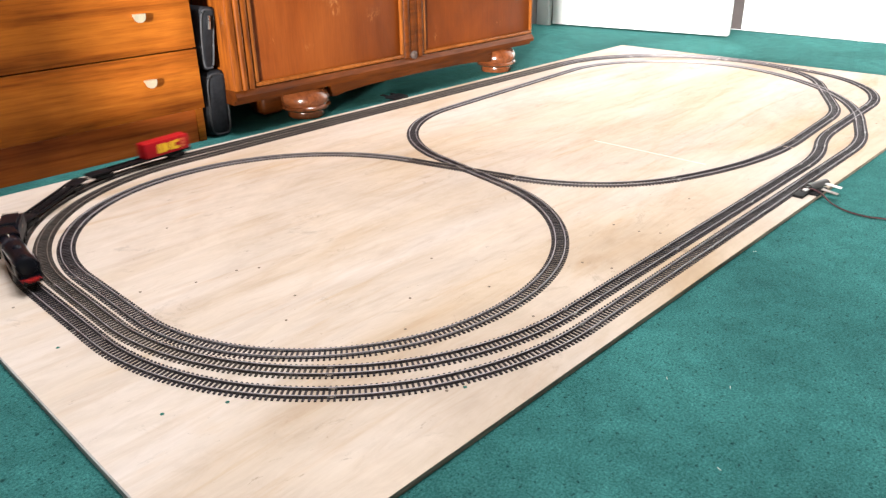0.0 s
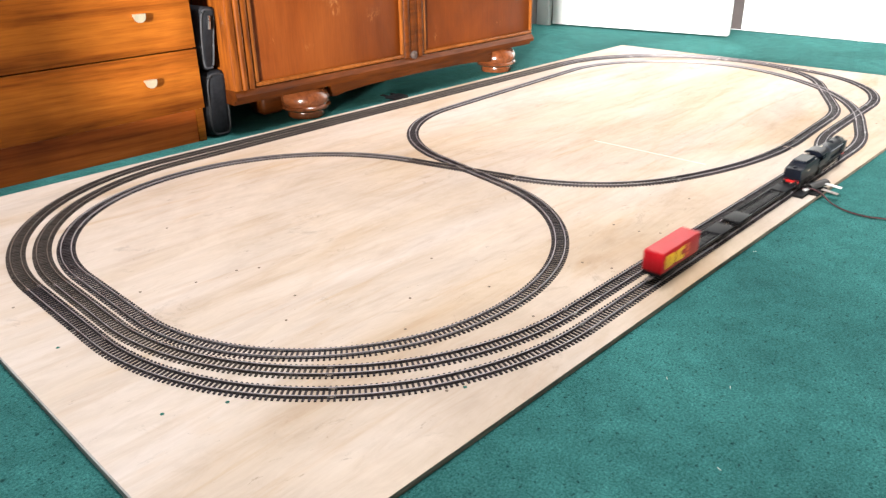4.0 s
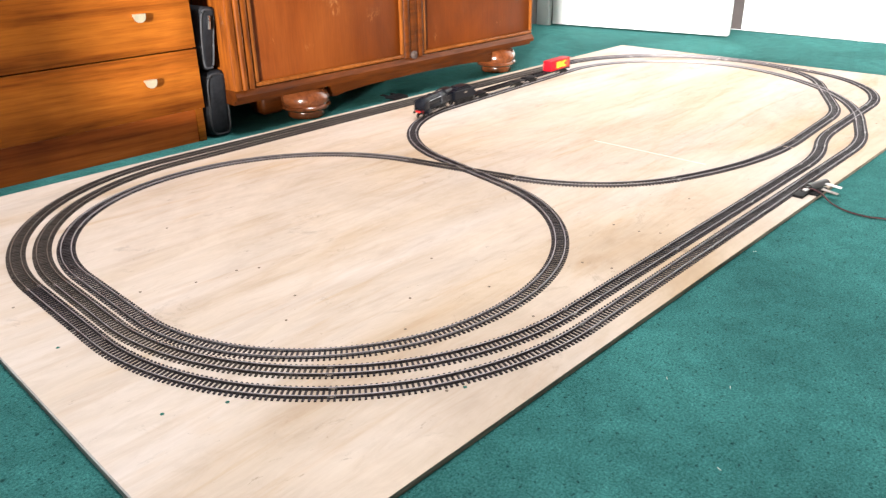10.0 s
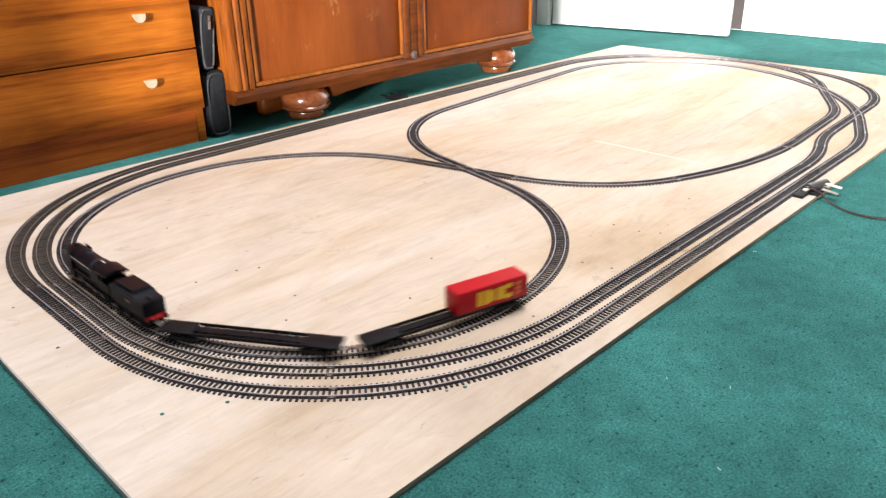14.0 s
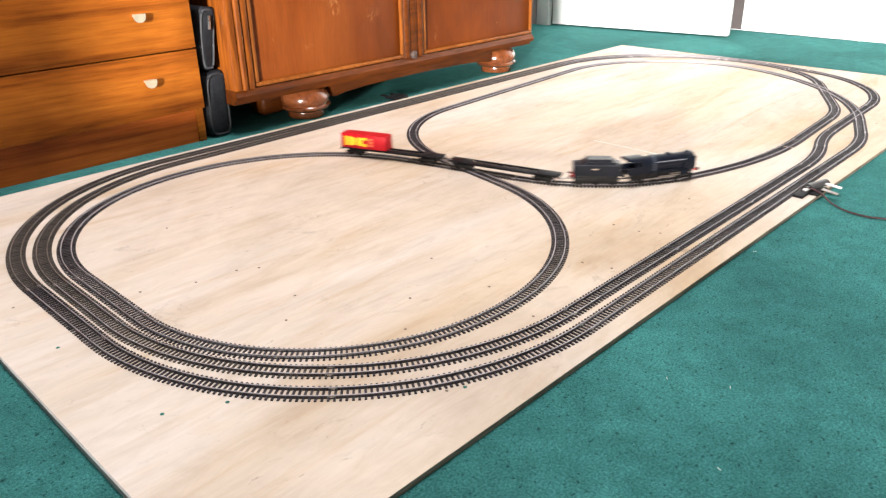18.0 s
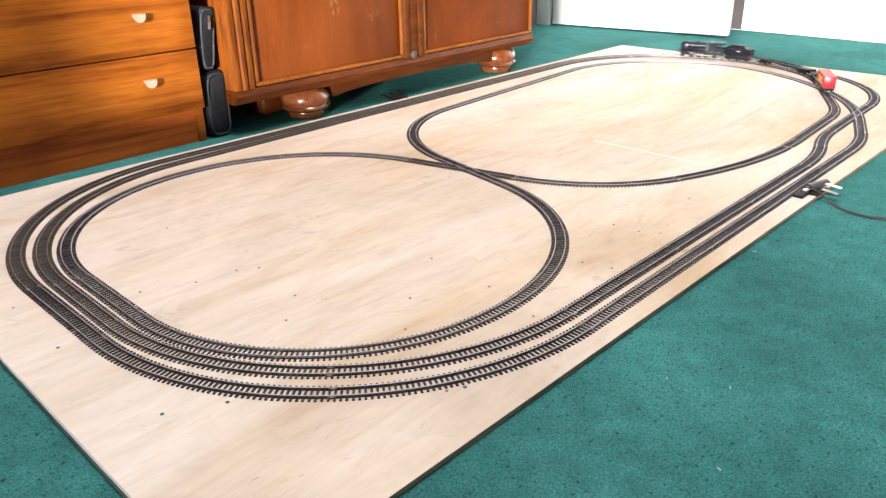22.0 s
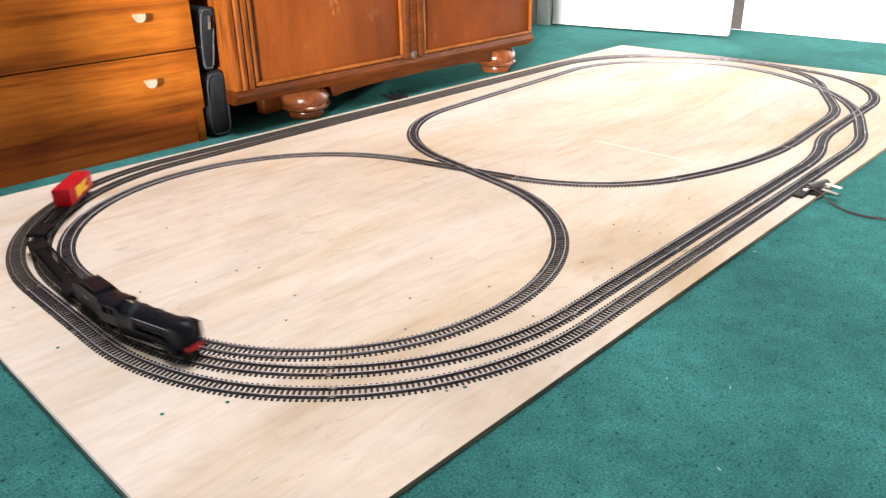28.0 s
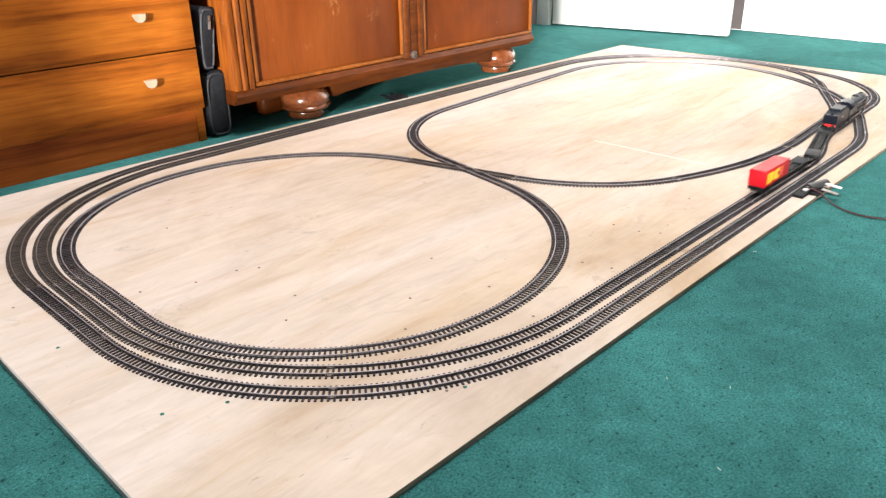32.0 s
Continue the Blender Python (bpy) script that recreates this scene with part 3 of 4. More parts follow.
def lay_line():
    """Cut the line into sections as sold; each: lap, start pose (x, y, heading), length, curvature, distance at its start."""
    x, y, h = START[0], START[1], radians(START[2])
    out, run = [], 0.0
    for lap, *size in LINE:
        if len(size) == 1:
            total, bend = size[0], 0.0
            count = max(1, round(total / 0.335))
        else:
            total, bend = abs(radians(size[0])) * size[1], math.copysign(1 / size[1], size[0])
            count = max(1, round(abs(size[0]) / 45))
        for _ in range(count):
            step = total / count
            out.append((lap, x, y, h, step, bend, run))
            x, y, h = advance(x, y, h, bend, step)
            run += step
    return out, run


def advance(x, y, h, bend, d):
    if bend == 0:
        return x + d * math.cos(h), y + d * math.sin(h), h
    k = h + bend * d
    return x + (math.sin(k) - math.sin(h)) / bend, y - (math.cos(k) - math.cos(h)) / bend, k


SECTIONS, RUN = lay_line()


def on_line(s):
    """The place and heading at the distance s along the line."""
    s = s % RUN
    for lap, x, y, h, step, bend, run in SECTIONS:
        if run <= s < run + step + 1e-9:
            return advance(x, y, h, bend, s - run)
    return advance(*SECTIONS[-1][1:4], SECTIONS[-1][5], SECTIONS[-1][4])


def rail_mesh(step, bend, side):
    """One rail of a section, from its own start along +x: foot, web and head."""
    prof = [(-0.0008, 0.0018), (0.0008, 0.0018), (0.0007, 0.0022), (0.0003, 0.0026), (0.0003, 0.0035), (0.00072, 0.0037), (0.00072, 0.0041), (0.0006, 0.00440), (0.00033, 0.00455), (0.0, 0.0046), (-0.00033, 0.00455), (-0.0006, 0.00440), (-0.00072, 0.0041), (-0.00072, 0.0037), (-0.0003, 0.0035), (-0.0003, 0.0026), (-0.0007, 0.0022)]
    bm = bmesh.new()
    n = 2 if bend == 0 else max(6, int(step / 0.012))
    rings = []
    a, b = 0.0004, step - 0.0004
    for i in range(n + 1):
        d = a + (b - a) * i / n
        x, y, h = advance(0, 0, 0, bend, d)
        rings.append([bm.verts.new((x - math.sin(h) * (side + u), y + math.cos(h) * (side + u), z)) for u, z in prof])
    m = len(prof)
    for p, q in zip(rings, rings[1:]):
        for k in range(m):
            f = bm.faces.new((p[k], p[(k + 1) % m], q[(k + 1) % m], q[k]))
            f.material_index = 0 if 5 <= k <= 12 else 1
    bm.faces.new(list(reversed(rings[0])))
    bm.faces.new(rings[-1])
    bmesh.ops.recalc_face_normals(bm, faces=bm.faces[:])
    return bm


def web_mesh(step, bend, side):
    """The thin strip that ties the sleepers under a rail."""
    bm = bmesh.new()
    n = 2 if bend == 0 else max(6, int(step / 0.02))
    rings = []
    for i in range(n + 1):
        x, y, h = advance(0, 0, 0, bend, step * i / n)
        rings.append([bm.verts.new((x - math.sin(h) * (side + u), y + math.cos(h) * (side + u), z)) for u, z in ((-0.0009, 0.0), (0.0009, 0.0), (0.0009, 0.0011), (-0.0009, 0.0011))])
    for p, q in zip(rings, rings[1:]):
        for k in range(4):
            bm.faces.new((p[k], p[(k + 1) % 4], q[(k + 1) % 4], q[k]))
    bmesh.ops.recalc_face_normals(bm, faces=bm.faces[:])
    return bm


def sleeper_mesh(material):
    bm = bmesh.new()
    outline = [(-0.0016, 0.0), (0.0016, 0.0), (0.0014, 0.0015), (0.0011, 0.0018), (-0.0011, 0.0018), (-0.0014, 0.0015)]
    extrude_outline(bm, outline, "xz", -0.0150, 0.0150)
    for s in (-1, 1):
        for e in (-1, 1):
            y = s * 0.00825 + e * 0.0017
            box(bm, -0.0011, 0.0011, y - 0.0006, y + 0.0006, 0.0017, 0.0027)
    me = bpy.data.meshes.new("sleeper")
    bm.to_mesh(me)
    bm.free()
    me.materials.append(material)
    return me


def joiner_mesh():
    bm = bmesh.new()
    box(bm, -0.005, 0.005, -0.0017, 0.0017, 0.0016, 0.0021)
    for e in (-1, 1):
        box(bm, -0.005, 0.005, e * 0.0013 - 0.0004, e * 0.0013 + 0.0004, 0.0021, 0.0033)
    me = bpy.data.meshes.new("rail_joiner")
    bm.to_mesh(me)
    bm.free()
    me.materials.append(M_JOINER)
    return me


# spots where two sections stand a little apart and the board shows between them
BARE = [(0.950, 0.716), (0.934, 0.530), (1.567, 0.164), (1.638, 0.162)]


def build_track():
    sleepers = {"dark": sleeper_mesh(M_SLEEPER), "brown": sleeper_mesh(M_SLEEPER_BROWN)}
    joiner = joiner_mesh()
    dice = random.Random(4)
    made = {}
    for i, (lap, x, y, h, step, bend, run) in enumerate(SECTIONS):
        brown = (lap == "B" and x < 0.52 and y > 0.3) or (lap in "BC" and y > 1.0 and x < 2.2)
        shape = "curved" if bend else "straight"
        tone = "brown" if brown else "near-black"
        sec = thing("track_section", pose(x, y, BOARD_T + LIFT[lap], 0, 0, math.degrees(h)), "%s model railway track section with %s sleepers on plywood" % (shape, tone), "track", "model railway track")
        for side in (-0.00825, 0.00825):
            dull = lap in "BC" and y > 0.75 and x < 2.3
            key = (round(step, 4), round(bend, 4), side, dull, lap == "A")
            if key not in made:
                rail = part("rail", rail_mesh(step, bend, side), M_RAIL_DULL if dull else M_RAIL, sec)
                rail.data.materials.append(M_RAIL_SIDE if lap == "A" else M_RAIL_OLD)
                made[key] = rail.data
                web = part("sleeper_web", web_mesh(step, bend, side), M_SLEEPER, sec, smooth=False)
                made[key + (1,)] = web.data
            else:
                share("rail", made[key], sec, Matrix())
                share("sleeper_web", made[key + (1,)], sec, Matrix())
            if dice.random() < 0.85 and not dull:
                share("rail_joiner", joiner, sec, pose(0, side, 0))
        count = max(2, round(step / 0.0071))
        gaps = [Matrix.Translation((-x, -y, 0)) @ Vector((u, v, 0)) for u, v in BARE]
        for k in range(count):
            px, py, ph = advance(0, 0, 0, bend, step * (k + 0.5) / count)
            if any(math.hypot(px * math.cos(h) - py * math.sin(h) - g.x, px * math.sin(h) + py * math.cos(h) - g.y) < 0.0075 for g in gaps):
                continue
            share("sleeper", sleepers["brown" if brown else "dark"], sec, pose(px, py, 0, 0, 0, math.degrees(ph) + dice.uniform(-1, 1)))


# ---- power clips and the lead ----
def build_power():
    c = thing("power_clip", pose(1.300, 0.018, BOARD_T, 0, 0, 0), "dark metal track power clip with two pale tongues", "power clip")
    part("body", one_box(-0.052, 0.040, -0.004, 0.016, 0.0, 0.0058, bevel=0.002), M_BLACK, c)
    part("foot", one_box(-0.020, 0.034, -0.020, -0.0045, -0.0005, 0.0045, bevel=0.0015), M_BLACK, c)
    # half-round hood
    hood = [(0.0098 * math.cos(a), 0.0030 + 0.0085 * math.sin(a)) for a in [math.pi * k / 12 for k in range(13)]]
    hood += [(0.0084 * math.cos(a), 0.0030 + 0.0072 * math.sin(a)) for a in [math.pi * k / 12 for k in range(12, -1, -1)]]
    cover = part("cover", extrude_outline(bmesh.new(), hood, "yz", -0.028, 0.028), plain("grey_clip_metal", (0.07, 0.066, 0.066), 0.38, 0.35), c, "half-round grey metal clip cover")
    cover.matrix_basis = pose(0.022, -0.003, 0.0045, 0, 0, -14)
    contact = part("contact", one_box(-0.008, 0.007, -0.004, 0.004, 0.0, 0.0040, bevel=0.0015), M_CLIP, c, "shiny metal contact")
    contact.matrix_basis = pose(-0.014, 0.004, 0.0060, 0, -10, -20)
    for x, y, z, a in ((0.034, -0.014, 0.0105, 3), (0.006, -0.018, 0.0075, -4)):
        arm = part("tongue", one_box(-0.0055, 0.0055, -0.031, 0.0, 0.0, 0.0014, bevel=0.0005), M_CLIP if x > 0.02 else M_STEEL, c, "pale metal tongue")
        arm.matrix_basis = pose(x, y, z, 6, 0, a)
    pts = curve_through([(1.284, 0.030, 0.017), (1.289, 0.012, 0.019), (1.288, -0.006, 0.014), (1.276, -0.030, 0.004), (1.254, -0.066, 0.003), (1.250, -0.104, 0.003), (1.260, -0.132, 0.003), (1.29, -0.25, 0.003), (1.42, -0.60, 0.003)])
    lead = thing("power_lead", pose(0, 0, 0), "thin twin red and black wire trailing over the carpet", "wire")
    part("red_core", tube(bmesh.new(), pts, 0.0014), M_WIRE_RED, lead)
    part("black_core", tube(bmesh.new(), [p + Vector((0.0018, 0.0018, 0.0002)) for p in pts], 0.0014), M_BLACK, lead)
    d = thing("power_clip", pose(1.325, 1.228, BOARD_T, 0, 0, 180), "black plastic track clip at the board edge", "power clip")
    part("body", one_box(-0.028, 0.028, -0.032, 0.012, 0.0, 0.008, bevel=0.002), M_BLACK, d)
    part("tongue", one_box(0.010, 0.024, -0.060, -0.0325, 0.004, 0.007, bevel=0.001), M_BLACK, d)
    part("tongue", one_box(-0.020, -0.008, -0.052, -0.0325, 0.004, 0.007, bevel=0.001), M_BLACK, d)


build_power()


# ---- the train; each vehicle runs along +x, its origin on the rail head ----
def wheel(bm, x, y, r, w=0.0022):
    return lathe(bm, [(r * 0.3, -w), (r * 0.78, -w), (r * 0.80, -w * 0.5), (r * 0.9, -w * 0.5), (r + 0.0007, -w), (r + 0.0007, -w * 0.5), (r, -w * 0.4), (r, w), (r * 0.85, w), (r * 0.82, w * 0.4), (r * 0.3, w * 0.4)], (x, y, r), "y", 20)


def build_loco():
    o = thing("steam_locomotive", pose(0, 0, 0), "black model steam locomotive with a red front buffer beam", "locomotive")
    part("running_plate", one_box(-0.072, 0.072, -0.0165, 0.0165, 0.0215, 0.0235, bevel=0.0006), M_LOCO, o)
    part("chassis", one_box(-0.070, 0.072, -0.0055, 0.0055, 0.0115, 0.0214, bevel=0.001), M_LOCO_UNDER, o)
    part("boiler", lathe(bmesh.new(), [(0.0120, -0.020), (0.0152, -0.0195), (0.0152, -0.006), (0.0150, 0.0), (0.0146, 0.045)], (0, 0, 0.0392), "x", 30), M_LOCO, o)
    part("smokebox", lathe(bmesh.new(), [(0.0147, 0.0452), (0.0153, 0.0455), (0.0153, 0.0682), (0.0146, 0.0692)], (0, 0, 0.0392), "x", 30), M_LOCO, o)
    part("smokebox_door", lathe(bmesh.new(), [(0.0125, 0.0693), (0.0120, 0.0705), (0.007, 0.0718), (0.002, 0.0721)], (0, 0, 0.0392), "x", 24), M_LOCO, o)
    part("boiler_cladding", one_box(-0.0200, 0.0458, -0.0132, 0.0132, 0.0236, 0.0385, bevel=0.002), M_LOCO, o)
    part("saddle", one_box(0.046, 0.068, -0.0125, 0.0125, 0.0236, 0.0300, bevel=0.001), M_LOCO, o)
    # squared firebox with a rounded crown
    crown = [(-0.0160, 0.0240), (0.0160, 0.0240)] + [(0.0160 * math.cos(a), 0.0405 + 0.0143 * math.sin(a)) for a in [math.pi * k / 14 for k in range(15)]]
    part("firebox", extrude_outline(bmesh.new(), crown, "yz", -0.047, -0.0205), M_LOCO, o)
    part("firebox_band", extrude_outline(bmesh.new(), [(u * 1.012, (z - 0.0240) * 1.012 + 0.0240) for u, z in crown], "yz", -0.0262, -0.0200), M_LOCO_GREY, o, "pale grey lagging band")
    for s in (-1, 1):
        part("smoke_deflector", one_box(0.046, 0.070, s * 0.0166 - 0.0004, s * 0.0166 + 0.0004, 0.0237, 0.0485, bevel=0.0003), M_LOCO, o)
    part("chimney", lathe(bmesh.new(), [(0.0058, 0.0530), (0.0044, 0.0548), (0.0043, 0.0560), (0.0048, 0.0566), (0.0034, 0.0568)], (0.057, 0, 0), "z", 18), M_LOCO, o)
    part("dome", lathe(bmesh.new(), [(0.0072, 0.0530), (0.0064, 0.0552), (0.0045, 0.0566), (0.0015, 0.0571)], (0.014, 0, 0), "z", 18), M_LOCO, o)
    for x in (-0.036, -0.042):
        part("safety_valve", lathe(bmesh.new(), [(0.0014, 0.0530), (0.0013, 0.0560), (0.0008, 0.0564)], (x, 0, 0), "z", 10), M_BRASS, o)
    for s in (-1, 1):
        part("handrail", tube(bmesh.new(), [(-0.018, s * 0.0158, 0.0435), (0.02, s * 0.0157, 0.0435), (0.066, s * 0.0157, 0.0435)], 0.00055, 6), M_HANDRAIL, o, "pale wire handrail")
        part("splasher", one_box(-0.046, 0.036, s * 0.0145 - 0.0018, s * 0.0145 + 0.0018, 0.0236, 0.0268, bevel=0.001), M_LOCO, o)
    # cab: two sides with windows, roof, front
    for s in (-1, 1):
        y0, y1 = sorted((s * 0.0168, s * 0.0158))
        bm = bmesh.new()
        box(bm, -0.0845, -0.0475, y0, y1, 0.0237, 0.0375)
        box(bm, -0.0535, -0.0475, y0, y1, 0.0375, 0.0475)
        box(bm, -0.0655, -0.0625, y0, y1, 0.0375, 0.0475)
        box(bm, -0.0760, -0.0475, y0, y1, 0.0475, 0.0505)
        part("cab_side", bm, M_LOCO, o, smooth=False)
    roof = [(-0.0174, 0.0505)] + [(0.0174 * math.cos(a), 0.0505 + 0.0062 * math.sin(a)) for a in [math.pi * k / 12 for k in range(12, -1, -1)]]
    part("cab_roof", extrude_outline(bmesh.new(), roof, "yz", -0.0830, -0.0465), M_LOCO, o)
    part("cab_front", one_box(-0.0485, -0.0472, -0.0157, 0.0157, 0.0237, 0.0494), M_LOCO, o)
    part("cab_floor", one_box(-0.080, -0.0486, -0.0157, 0.0157, 0.0220, 0.0236), M_LOCO_UNDER, o)
    part("buffer_beam", one_box(0.0722, 0.0745, -0.0138, 0.0138, 0.0160, 0.0214, bevel=0.0005), M_RED, o, "red front buffer beam")
    for s in (-1, 1):
        part("buffer", lathe(bmesh.new(), [(0.0020, 0.0746), (0.0020, 0.0778), (0.0014, 0.0780), (0.0014, 0.0795), (0.0036, 0.0797), (0.0034, 0.0806)], (0, s * 0.0112, 0.0185), "x", 14), M_LOCO_UNDER, o)
        part("cylinder_block", lathe(bmesh.new(), [(0.0048, 0.0375), (0.0055, 0.038), (0.0055, 0.0555), (0.0048, 0.056)], (0, s * 0.0142, 0.0150), "x", 18), M_LOCO, o)
        part("steam_chest", one_box(0.0375, 0.0560, s * 0.0142 - 0.0042, s * 0.0142 + 0.0042, 0.0180, 0.0214, bevel=0.0008), M_LOCO, o)
        part("crosshead_bar", one_box(0.014, 0.0374, s * 0.0152 - 0.0006, s * 0.0152 + 0.0006, 0.0160, 0.0172), M_STEEL, o)
        part("coupling_rod", one_box(-0.046, 0.026, s * 0.0136 - 0.0005, s * 0.0136 + 0.0005, 0.0078, 0.0102, bevel=0.0003), M_STEEL, o, "oily steel coupling rod")
        part("connecting_rod", one_box(-0.012, 0.036, s * 0.0152 - 0.0005, s * 0.0152 + 0.0005, 0.0115, 0.0135, bevel=0.0003), M_STEEL, o)
        part("step", one_box(-0.078, -0.070, s * 0.0160 - 0.0012, s * 0.0160 + 0.0012, 0.0085, 0.0214), M_LOCO_UNDER, o)
    axles = []
    for x in (-0.048, -0.022, 0.004, 0.030):
        bm = bmesh.new()
        r = 0.0110
        for s in (-1, 1):
            lathe(bm, [(r * 0.3, -0.001), (r * 0.80, -0.0012), (r + 0.0004, -0.0012), (r, 0.0), (r, 0.0012), (r * 0.82, 0.0012), (r * 0.80, 0.0004), (r * 0.3, 0.0008)], (0, s * 0.0098, 0), "y", 24)
            box(bm, -0.0012, r * 0.6, s * 0.0112 - 0.0008, s * 0.0112 + 0.0008, -0.0012, 0.0012)
        lathe(bm, [(0.0015, -0.0098), (0.0015, 0.0098)], (0, 0, 0), "y", 10)
        ax = part("driving_wheelset", bm, M_LOCO_UNDER, o)
        ax.matrix_basis = pose(x, 0, r)
        axles.append((ax, x, r))
    bm = bmesh.new()
    for s in (-1, 1):
        wheel(bm, 0.0640, s * 0.0090, 0.0060, 0.0012)
    part("leading_wheelset", bm, M_LOCO_UNDER, o)
    part("drawbar", one_box(-0.090, -0.070, -0.003, 0.003, 0.011, 0.0125), M_LOCO_UNDER, o)
    return o, axles


def build_tender():
    o = thing("locomotive_tender", pose(0, 0, 0), "black model locomotive tender with a red rear beam", "tender")
    part("frame", one_box(-0.047, 0.044, -0.0155, 0.0155, 0.0155, 0.0195, bevel=0.0006), M_LOCO_UNDER, o)
    outline = [(-0.047, 0.0197), (0.0480, 0.0197), (0.0480, 0.0430), (0.0400, 0.0440), (0.0375, 0.0480), (-0.024, 0.0480), (-0.030, 0.0440), (-0.047, 0.0425)]
    part("tank", extrude_outline(bmesh.new(), outline, "xz", -0.0158, 0.0158), M_LOCO, o)
    rim = [(-0.023, 0.0481), (0.031, 0.0481), (0.029, 0.0535), (-0.020, 0.0535)]
    bunker = part("coal_bunker", extrude_outline(bmesh.new(), rim, "xz", -0.0125, 0.0125), M_LOCO, o)
    part("filler_cap", lathe(bmesh.new(), [(0.0035, 0.0425), (0.0035, 0.0455), (0.0026, 0.0462)], (-0.038, 0, 0), "z", 14), M_LOCO, o)
    for s in (-1, 1):
        part("crest_patch", one_box(-0.009, 0.001, s * 0.01592 - 0.0001, s * 0.01592 + 0.0001, 0.0322, 0.0352), M_CREST, o, "small pale worn crest")
        # thin grey strip in place of a highlight along the tank edge
        part("tank_edge_highlight", one_box(-0.046, 0.047, s * 0.0161 - 0.0004, s * 0.0161 + 0.0004, 0.0412, 0.0420), M_LOCO_GREY, o, "grey strip painting the highlight along the tank edge")
        for x in (-0.033, 0.0, 0.033):
            part("axle_box", one_box(x - 0.0045, x + 0.0045, s * 0.0140 - 0.0016, s * 0.0140 + 0.0016, 0.0045, 0.0154, bevel=0.0006), M_LOCO_UNDER, o)
    for s in (-1, 1):
        part("side_frame", one_box(-0.045, 0.045, s * 0.0118 - 0.0006, s * 0.0118 + 0.0006, 0.0045, 0.0154, bevel=0.0004), M_LOCO_UNDER, o)
    part("rear_beam", one_box(-0.0492, -0.0472, -0.0146, 0.0146, 0.0155, 0.0205, bevel=0.0005), M_RED, o, "red rear buffer beam")
    for s in (-1, 1):
        part("buffer", lathe(bmesh.new(), [(0.0034, -0.0552), (0.0036, -0.0545), (0.0014, -0.0543), (0.0014, -0.0525), (0.0020, -0.0523), (0.0020, -0.0493)], (0, s * 0.0112, 0.0182), "x", 14), M_LOCO_UNDER, o)
    for x in (-0.033, 0.0, 0.033):
        bm = bmesh.new()
        for s in (-1, 1):
            wheel(bm, x, s * 0.0090, 0.0075, 0.0012)
        part("wheelset", bm, M_LOCO_UNDER, o)
    part("coupling", one_box(-0.062, -0.045, -0.004, 0.004, 0.0095, 0.0108), M_STEEL, o)
    return o


def build_flat(label):
    """Long container flat: solid decks over the bogies, open spine frame between."""
    o = thing("container_flat_wagon", pose(0, 0, 0), label, "wagon", "container flat wagons")
    h = 0.1235
    for s in (-1, 1):
        a, b = sorted((s * h, s * 0.075))
        part("end_deck", one_box(a, b, -0.0150, 0.0150, 0.0150, 0.0178, bevel=0.0006), M_WAGON, o)
        part("headstock", one_box(min(s * h, s * (h + 0.0016)), max(s * h, s * (h + 0.0016)), -0.0150, 0.0150, 0.0118, 0.0184, bevel=0.0004), M_WAGON, o)
        part("side_beam", one_box(-0.0748, 0.0748, s * 0.0136 - 0.0012, s * 0.0136 + 0.0012, 0.0130, 0.0176, bevel=0.0004), M_WAGON, o)
        bog = part("bogie", one_box(s * 0.092 - 0.022, s * 0.092 + 0.022, -0.0040, 0.0040, 0.0060, 0.0149, bevel=0.001), M_LOCO_UNDER, o)
        for e in (-1, 1):
            part("side_frame", one_box(s * 0.092 - 0.021, s * 0.092 + 0.021, e * 0.0125 - 0.0012, e * 0.0125 + 0.0012, 0.0045, 0.0110, bevel=0.001), M_LOCO_UNDER, bog)
            bm = bmesh.new()
            for f in (-1, 1):
                wheel(bm, s * 0.092 + e * 0.0125, f * 0.0090, 0.0062, 0.0012)
            part("wheelset", bm, M_LOCO_UNDER, bog)
        part("coupling", one_box(min(s * h, s * (h + 0.0115)), max(s * h, s * (h + 0.0115)), -0.0045, 0.0045, 0.0088, 0.0100), M_STEEL, o)
    part("spine", one_box(-0.0748, 0.0748, -0.0080, 0.0046, 0.0112, 0.0158, bevel=0.0005), M_WAGON, o)
    for x in (-0.0640, -0.0510, -0.0380, -0.0250, -0.0125, 0.0, 0.0125, 0.0250, 0.0380, 0.0510, 0.0640):
        part("cross_bar", one_box(x - 0.0013, x + 0.0013, -0.0123, 0.0123, 0.0135, 0.0166), M_WAGON, o)
    return o


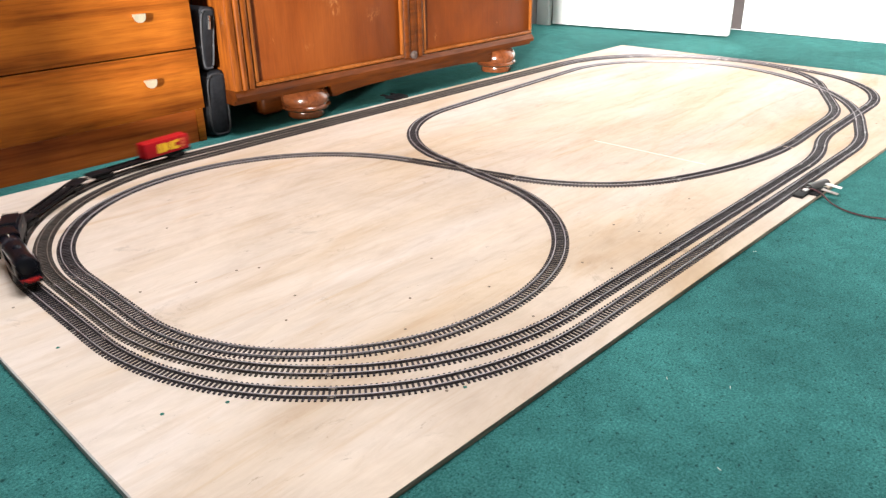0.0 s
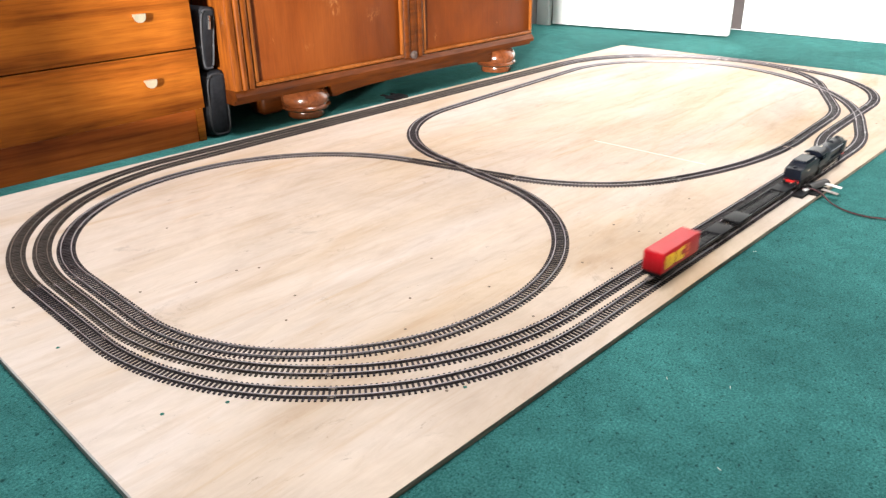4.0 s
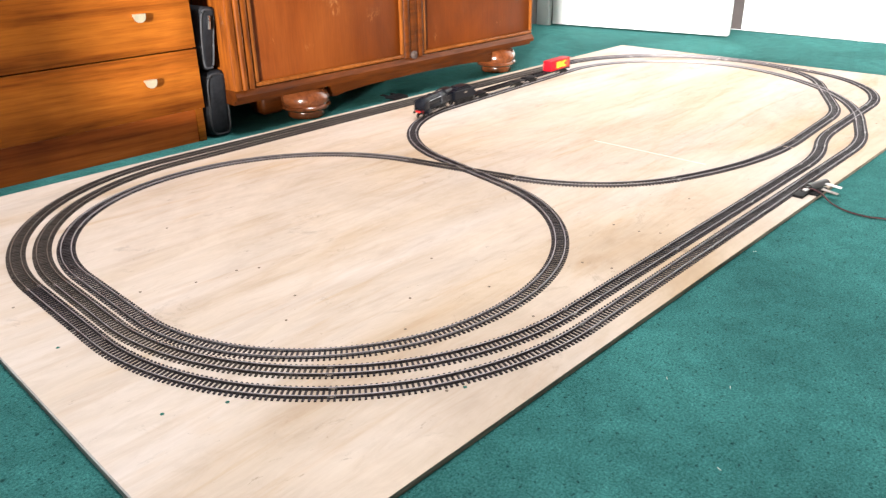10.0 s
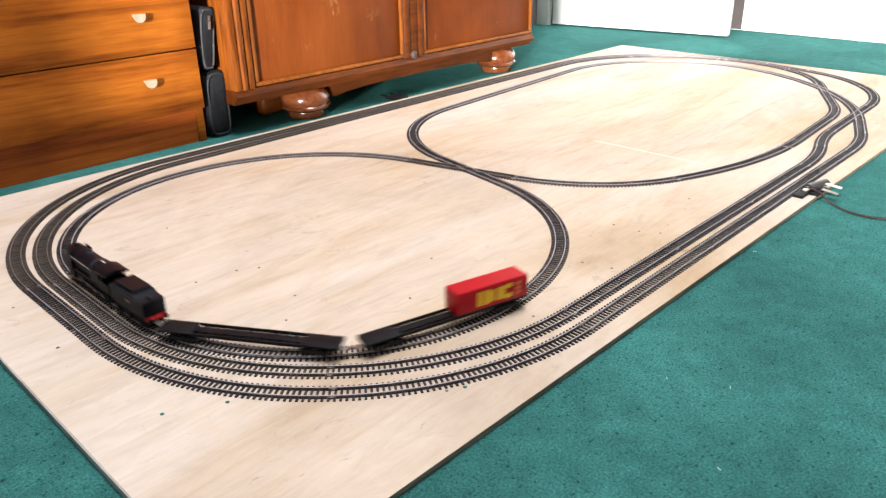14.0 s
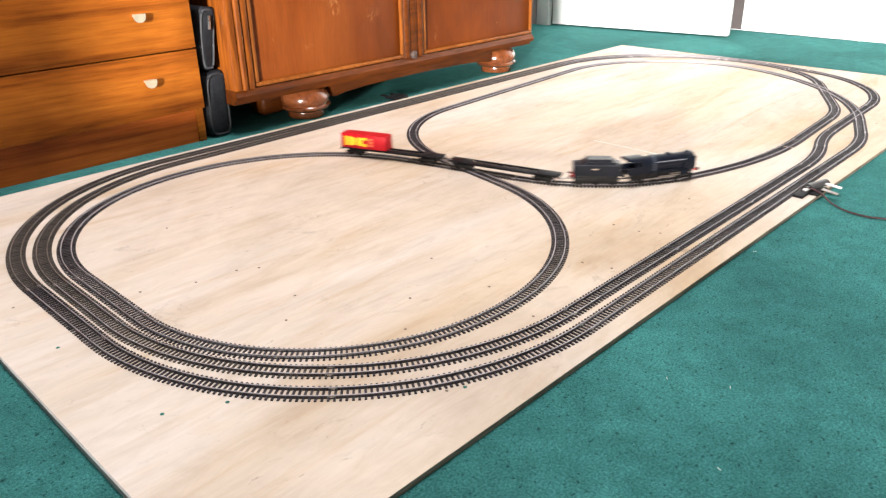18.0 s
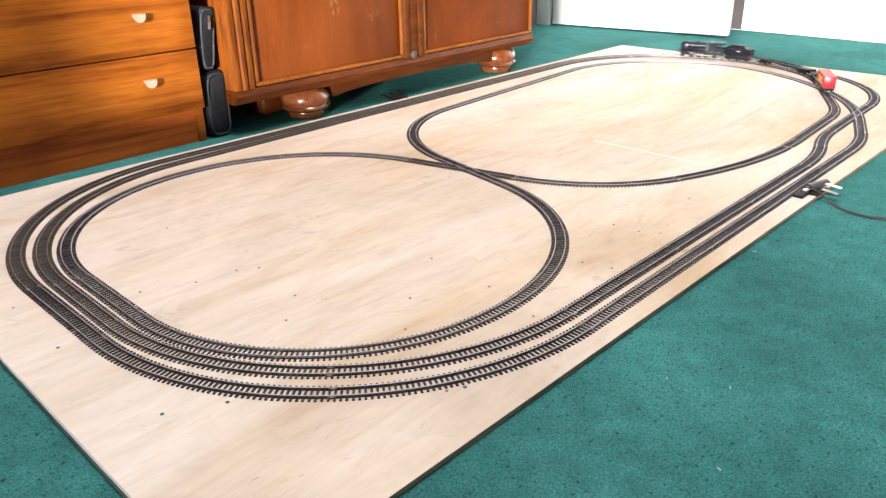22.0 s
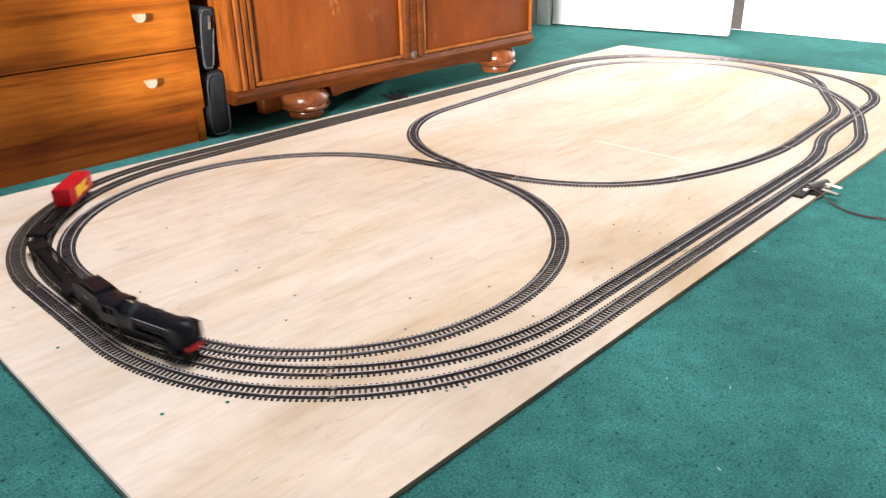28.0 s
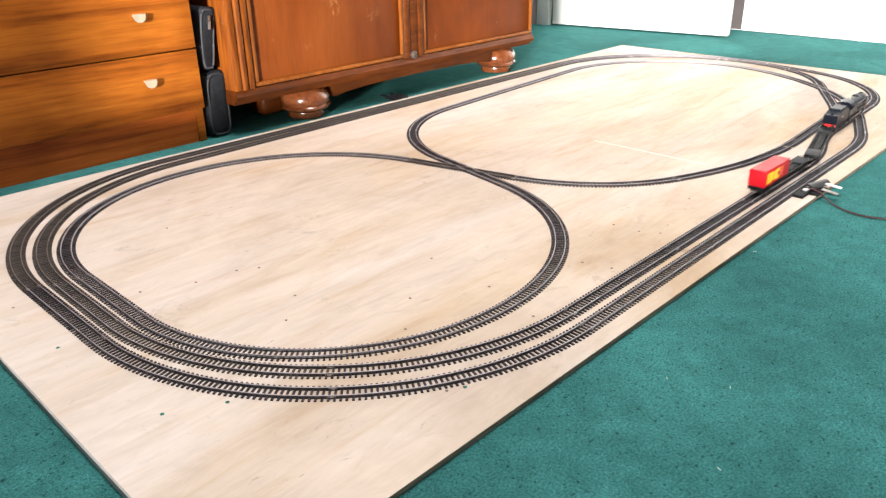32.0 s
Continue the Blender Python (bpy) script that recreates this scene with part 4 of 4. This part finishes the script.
def build_container():
    o = thing("freight_container", pose(0, 0, 0), "red plastic model freight container with yellow printing, riding on a wagon", "container")
    L, Wd, z0, z1 = 0.0575, 0.0160, 0.0182, 0.0500
    part("box", one_box(-L, L, -Wd, Wd, z0, z1, bevel=0.0006), M_BOXRED, o)
    part("roof", one_box(-L + 0.001, L - 0.001, -Wd + 0.001, Wd - 0.001, z1 + 0.0001, z1 + 0.0006), M_BOXRED, o)
    for s in (-1, 1):
        y0, y1 = sorted((s * (Wd + 0.0001), s * (Wd + 0.0004)))
        # printed badge: block shapes; on one flank it sits nearer the rear
        def put(name, a, b, c, d, mat):
            part(name, one_box(min(a, b), max(a, b), y0, y1, c, d), mat, o)
        at, way = (-0.0480, 1) if s < 0 else (0.0260, -1)
        for nm, a, b, c, d in (("printed_bar", 0.0, 0.008, 0.0235, 0.0445), ("printed_block", 0.010, 0.0190, 0.0235, 0.0445), ("printed_block", 0.0191, 0.026, 0.0255, 0.0425),
                               ("printed_block", 0.029, 0.042, 0.0245, 0.0435), ("printed_block", 0.0421, 0.052, 0.0235, 0.0300), ("printed_block", 0.0421, 0.052, 0.0385, 0.0445)):
            put(nm, at + way * a * 1.1, at + way * b * 1.1, c, d, M_YELLOW)
        for k in range(3):
            put("printed_line", at + way * 0.0620, at + way * 0.0725, 0.0245 + k * 0.0070, 0.0298 + k * 0.0070, M_PALE)
    for s in (-1, 1):
        for y in (-0.008, 0.0, 0.008):
            part("door_bar", one_box(min(s * L, s * (L + 0.0006)), max(s * L, s * (L + 0.0006)), y - 0.0005, y + 0.0005, z0 + 0.001, z1 - 0.001), M_BOXRED, o)
    return o


locomotive, driving_axles = build_loco()
tender = build_tender()
first_flat = build_flat("black skeletal container flat wagon, running empty")
second_flat = build_flat("black skeletal container flat wagon carrying a red container")
container = build_container()

# sleepers, rails and marks
build_board_marks()
build_track()

# how far the front of the train has run, second by second
FRONT = [-0.928, -0.426, 0.044, 0.511, 0.965, 1.391, 1.813, 2.22, 2.656, 3.121, 3.599, 4.088, 4.572, 5.055, 5.525, 5.967, 6.383, 6.803, 7.257, 7.712, 8.164, 8.581, 9.008, 9.479, 9.987, 10.513, 11.024, 11.528, 12.026, 12.530, 13.007, 13.494, 13.960]


# how far the loaded wagon closes up on the locomotive through the slack of the couplings, second by second
SLACK = [0.012, 0.0, 0.0, 0.0, 0.010, 0.020, 0.026, 0.0, 0.008, 0.018, 0.022, 0.004, 0.0, 0.0, 0.0, 0.0, 0.0, -0.003, -0.003, 0.016, 0.028, 0.014, 0.0, 0.010, -0.004, -0.018, -0.010, 0.0, 0.004, 0.0, 0.0, 0.0, 0.0]


def eased(table, t):
    """A smooth reading of a table of one value a second."""
    i = min(int(t), 31)
    u = t - i
    p1, p2 = table[i], table[i + 1]
    p0 = table[i - 1] if i else 2 * p1 - p2
    p3 = table[i + 2] if i < 31 else 2 * p2 - p1
    return 0.5 * (2 * p1 + (p2 - p0) * u + (2 * p0 - 5 * p1 + 4 * p2 - p3) * u * u + (3 * p1 - p0 - 3 * p2 + p3) * u ** 3)


def riding(s, half):
    """Pose of a vehicle whose two pivots, half apart from its middle, sit on the line."""
    xa, ya, _ = on_line(s + half)
    xb, yb, _ = on_line(s - half)
    return (xa + xb) / 2, (ya + yb) / 2, math.degrees(math.atan2(ya - yb, xa - xb))


def motions():
    times = [round(0.1 * k, 1) for k in range(321)]
    # vehicle, distance of its middle behind the front, half its pivots' spacing, its share of the slack
    vehicles = [(locomotive, 0.0806, 0.035, 0.0), (tender, 0.2155, 0.030, 0.0), (first_flat, 0.410, 0.092, 0.5), (second_flat, 0.684, 0.092, 1.0)]
    for ob, behind, half, share_of_slack in vehicles:
        rows = []
        for t in times:
            x, y, a = riding(eased(FRONT, t) - behind + share_of_slack * eased(SLACK, t), half)
            rows.append((t, pose(x, y, RAIL_TOP, 0, 0, a)))
        walk(ob, rows)
        if ob is second_flat:
            walk(container, [(t, m @ pose(-0.0655, 0, 0)) for t, m in rows])
    for ax, x, r in driving_axles:
        walk(ax, [(k / 30, pose(x, 0, r) @ Matrix.Rotation((eased(FRONT, min(k / 30, 32.0)) - FRONT[0]) / r, 4, "Y")) for k in range(961)])


motions()
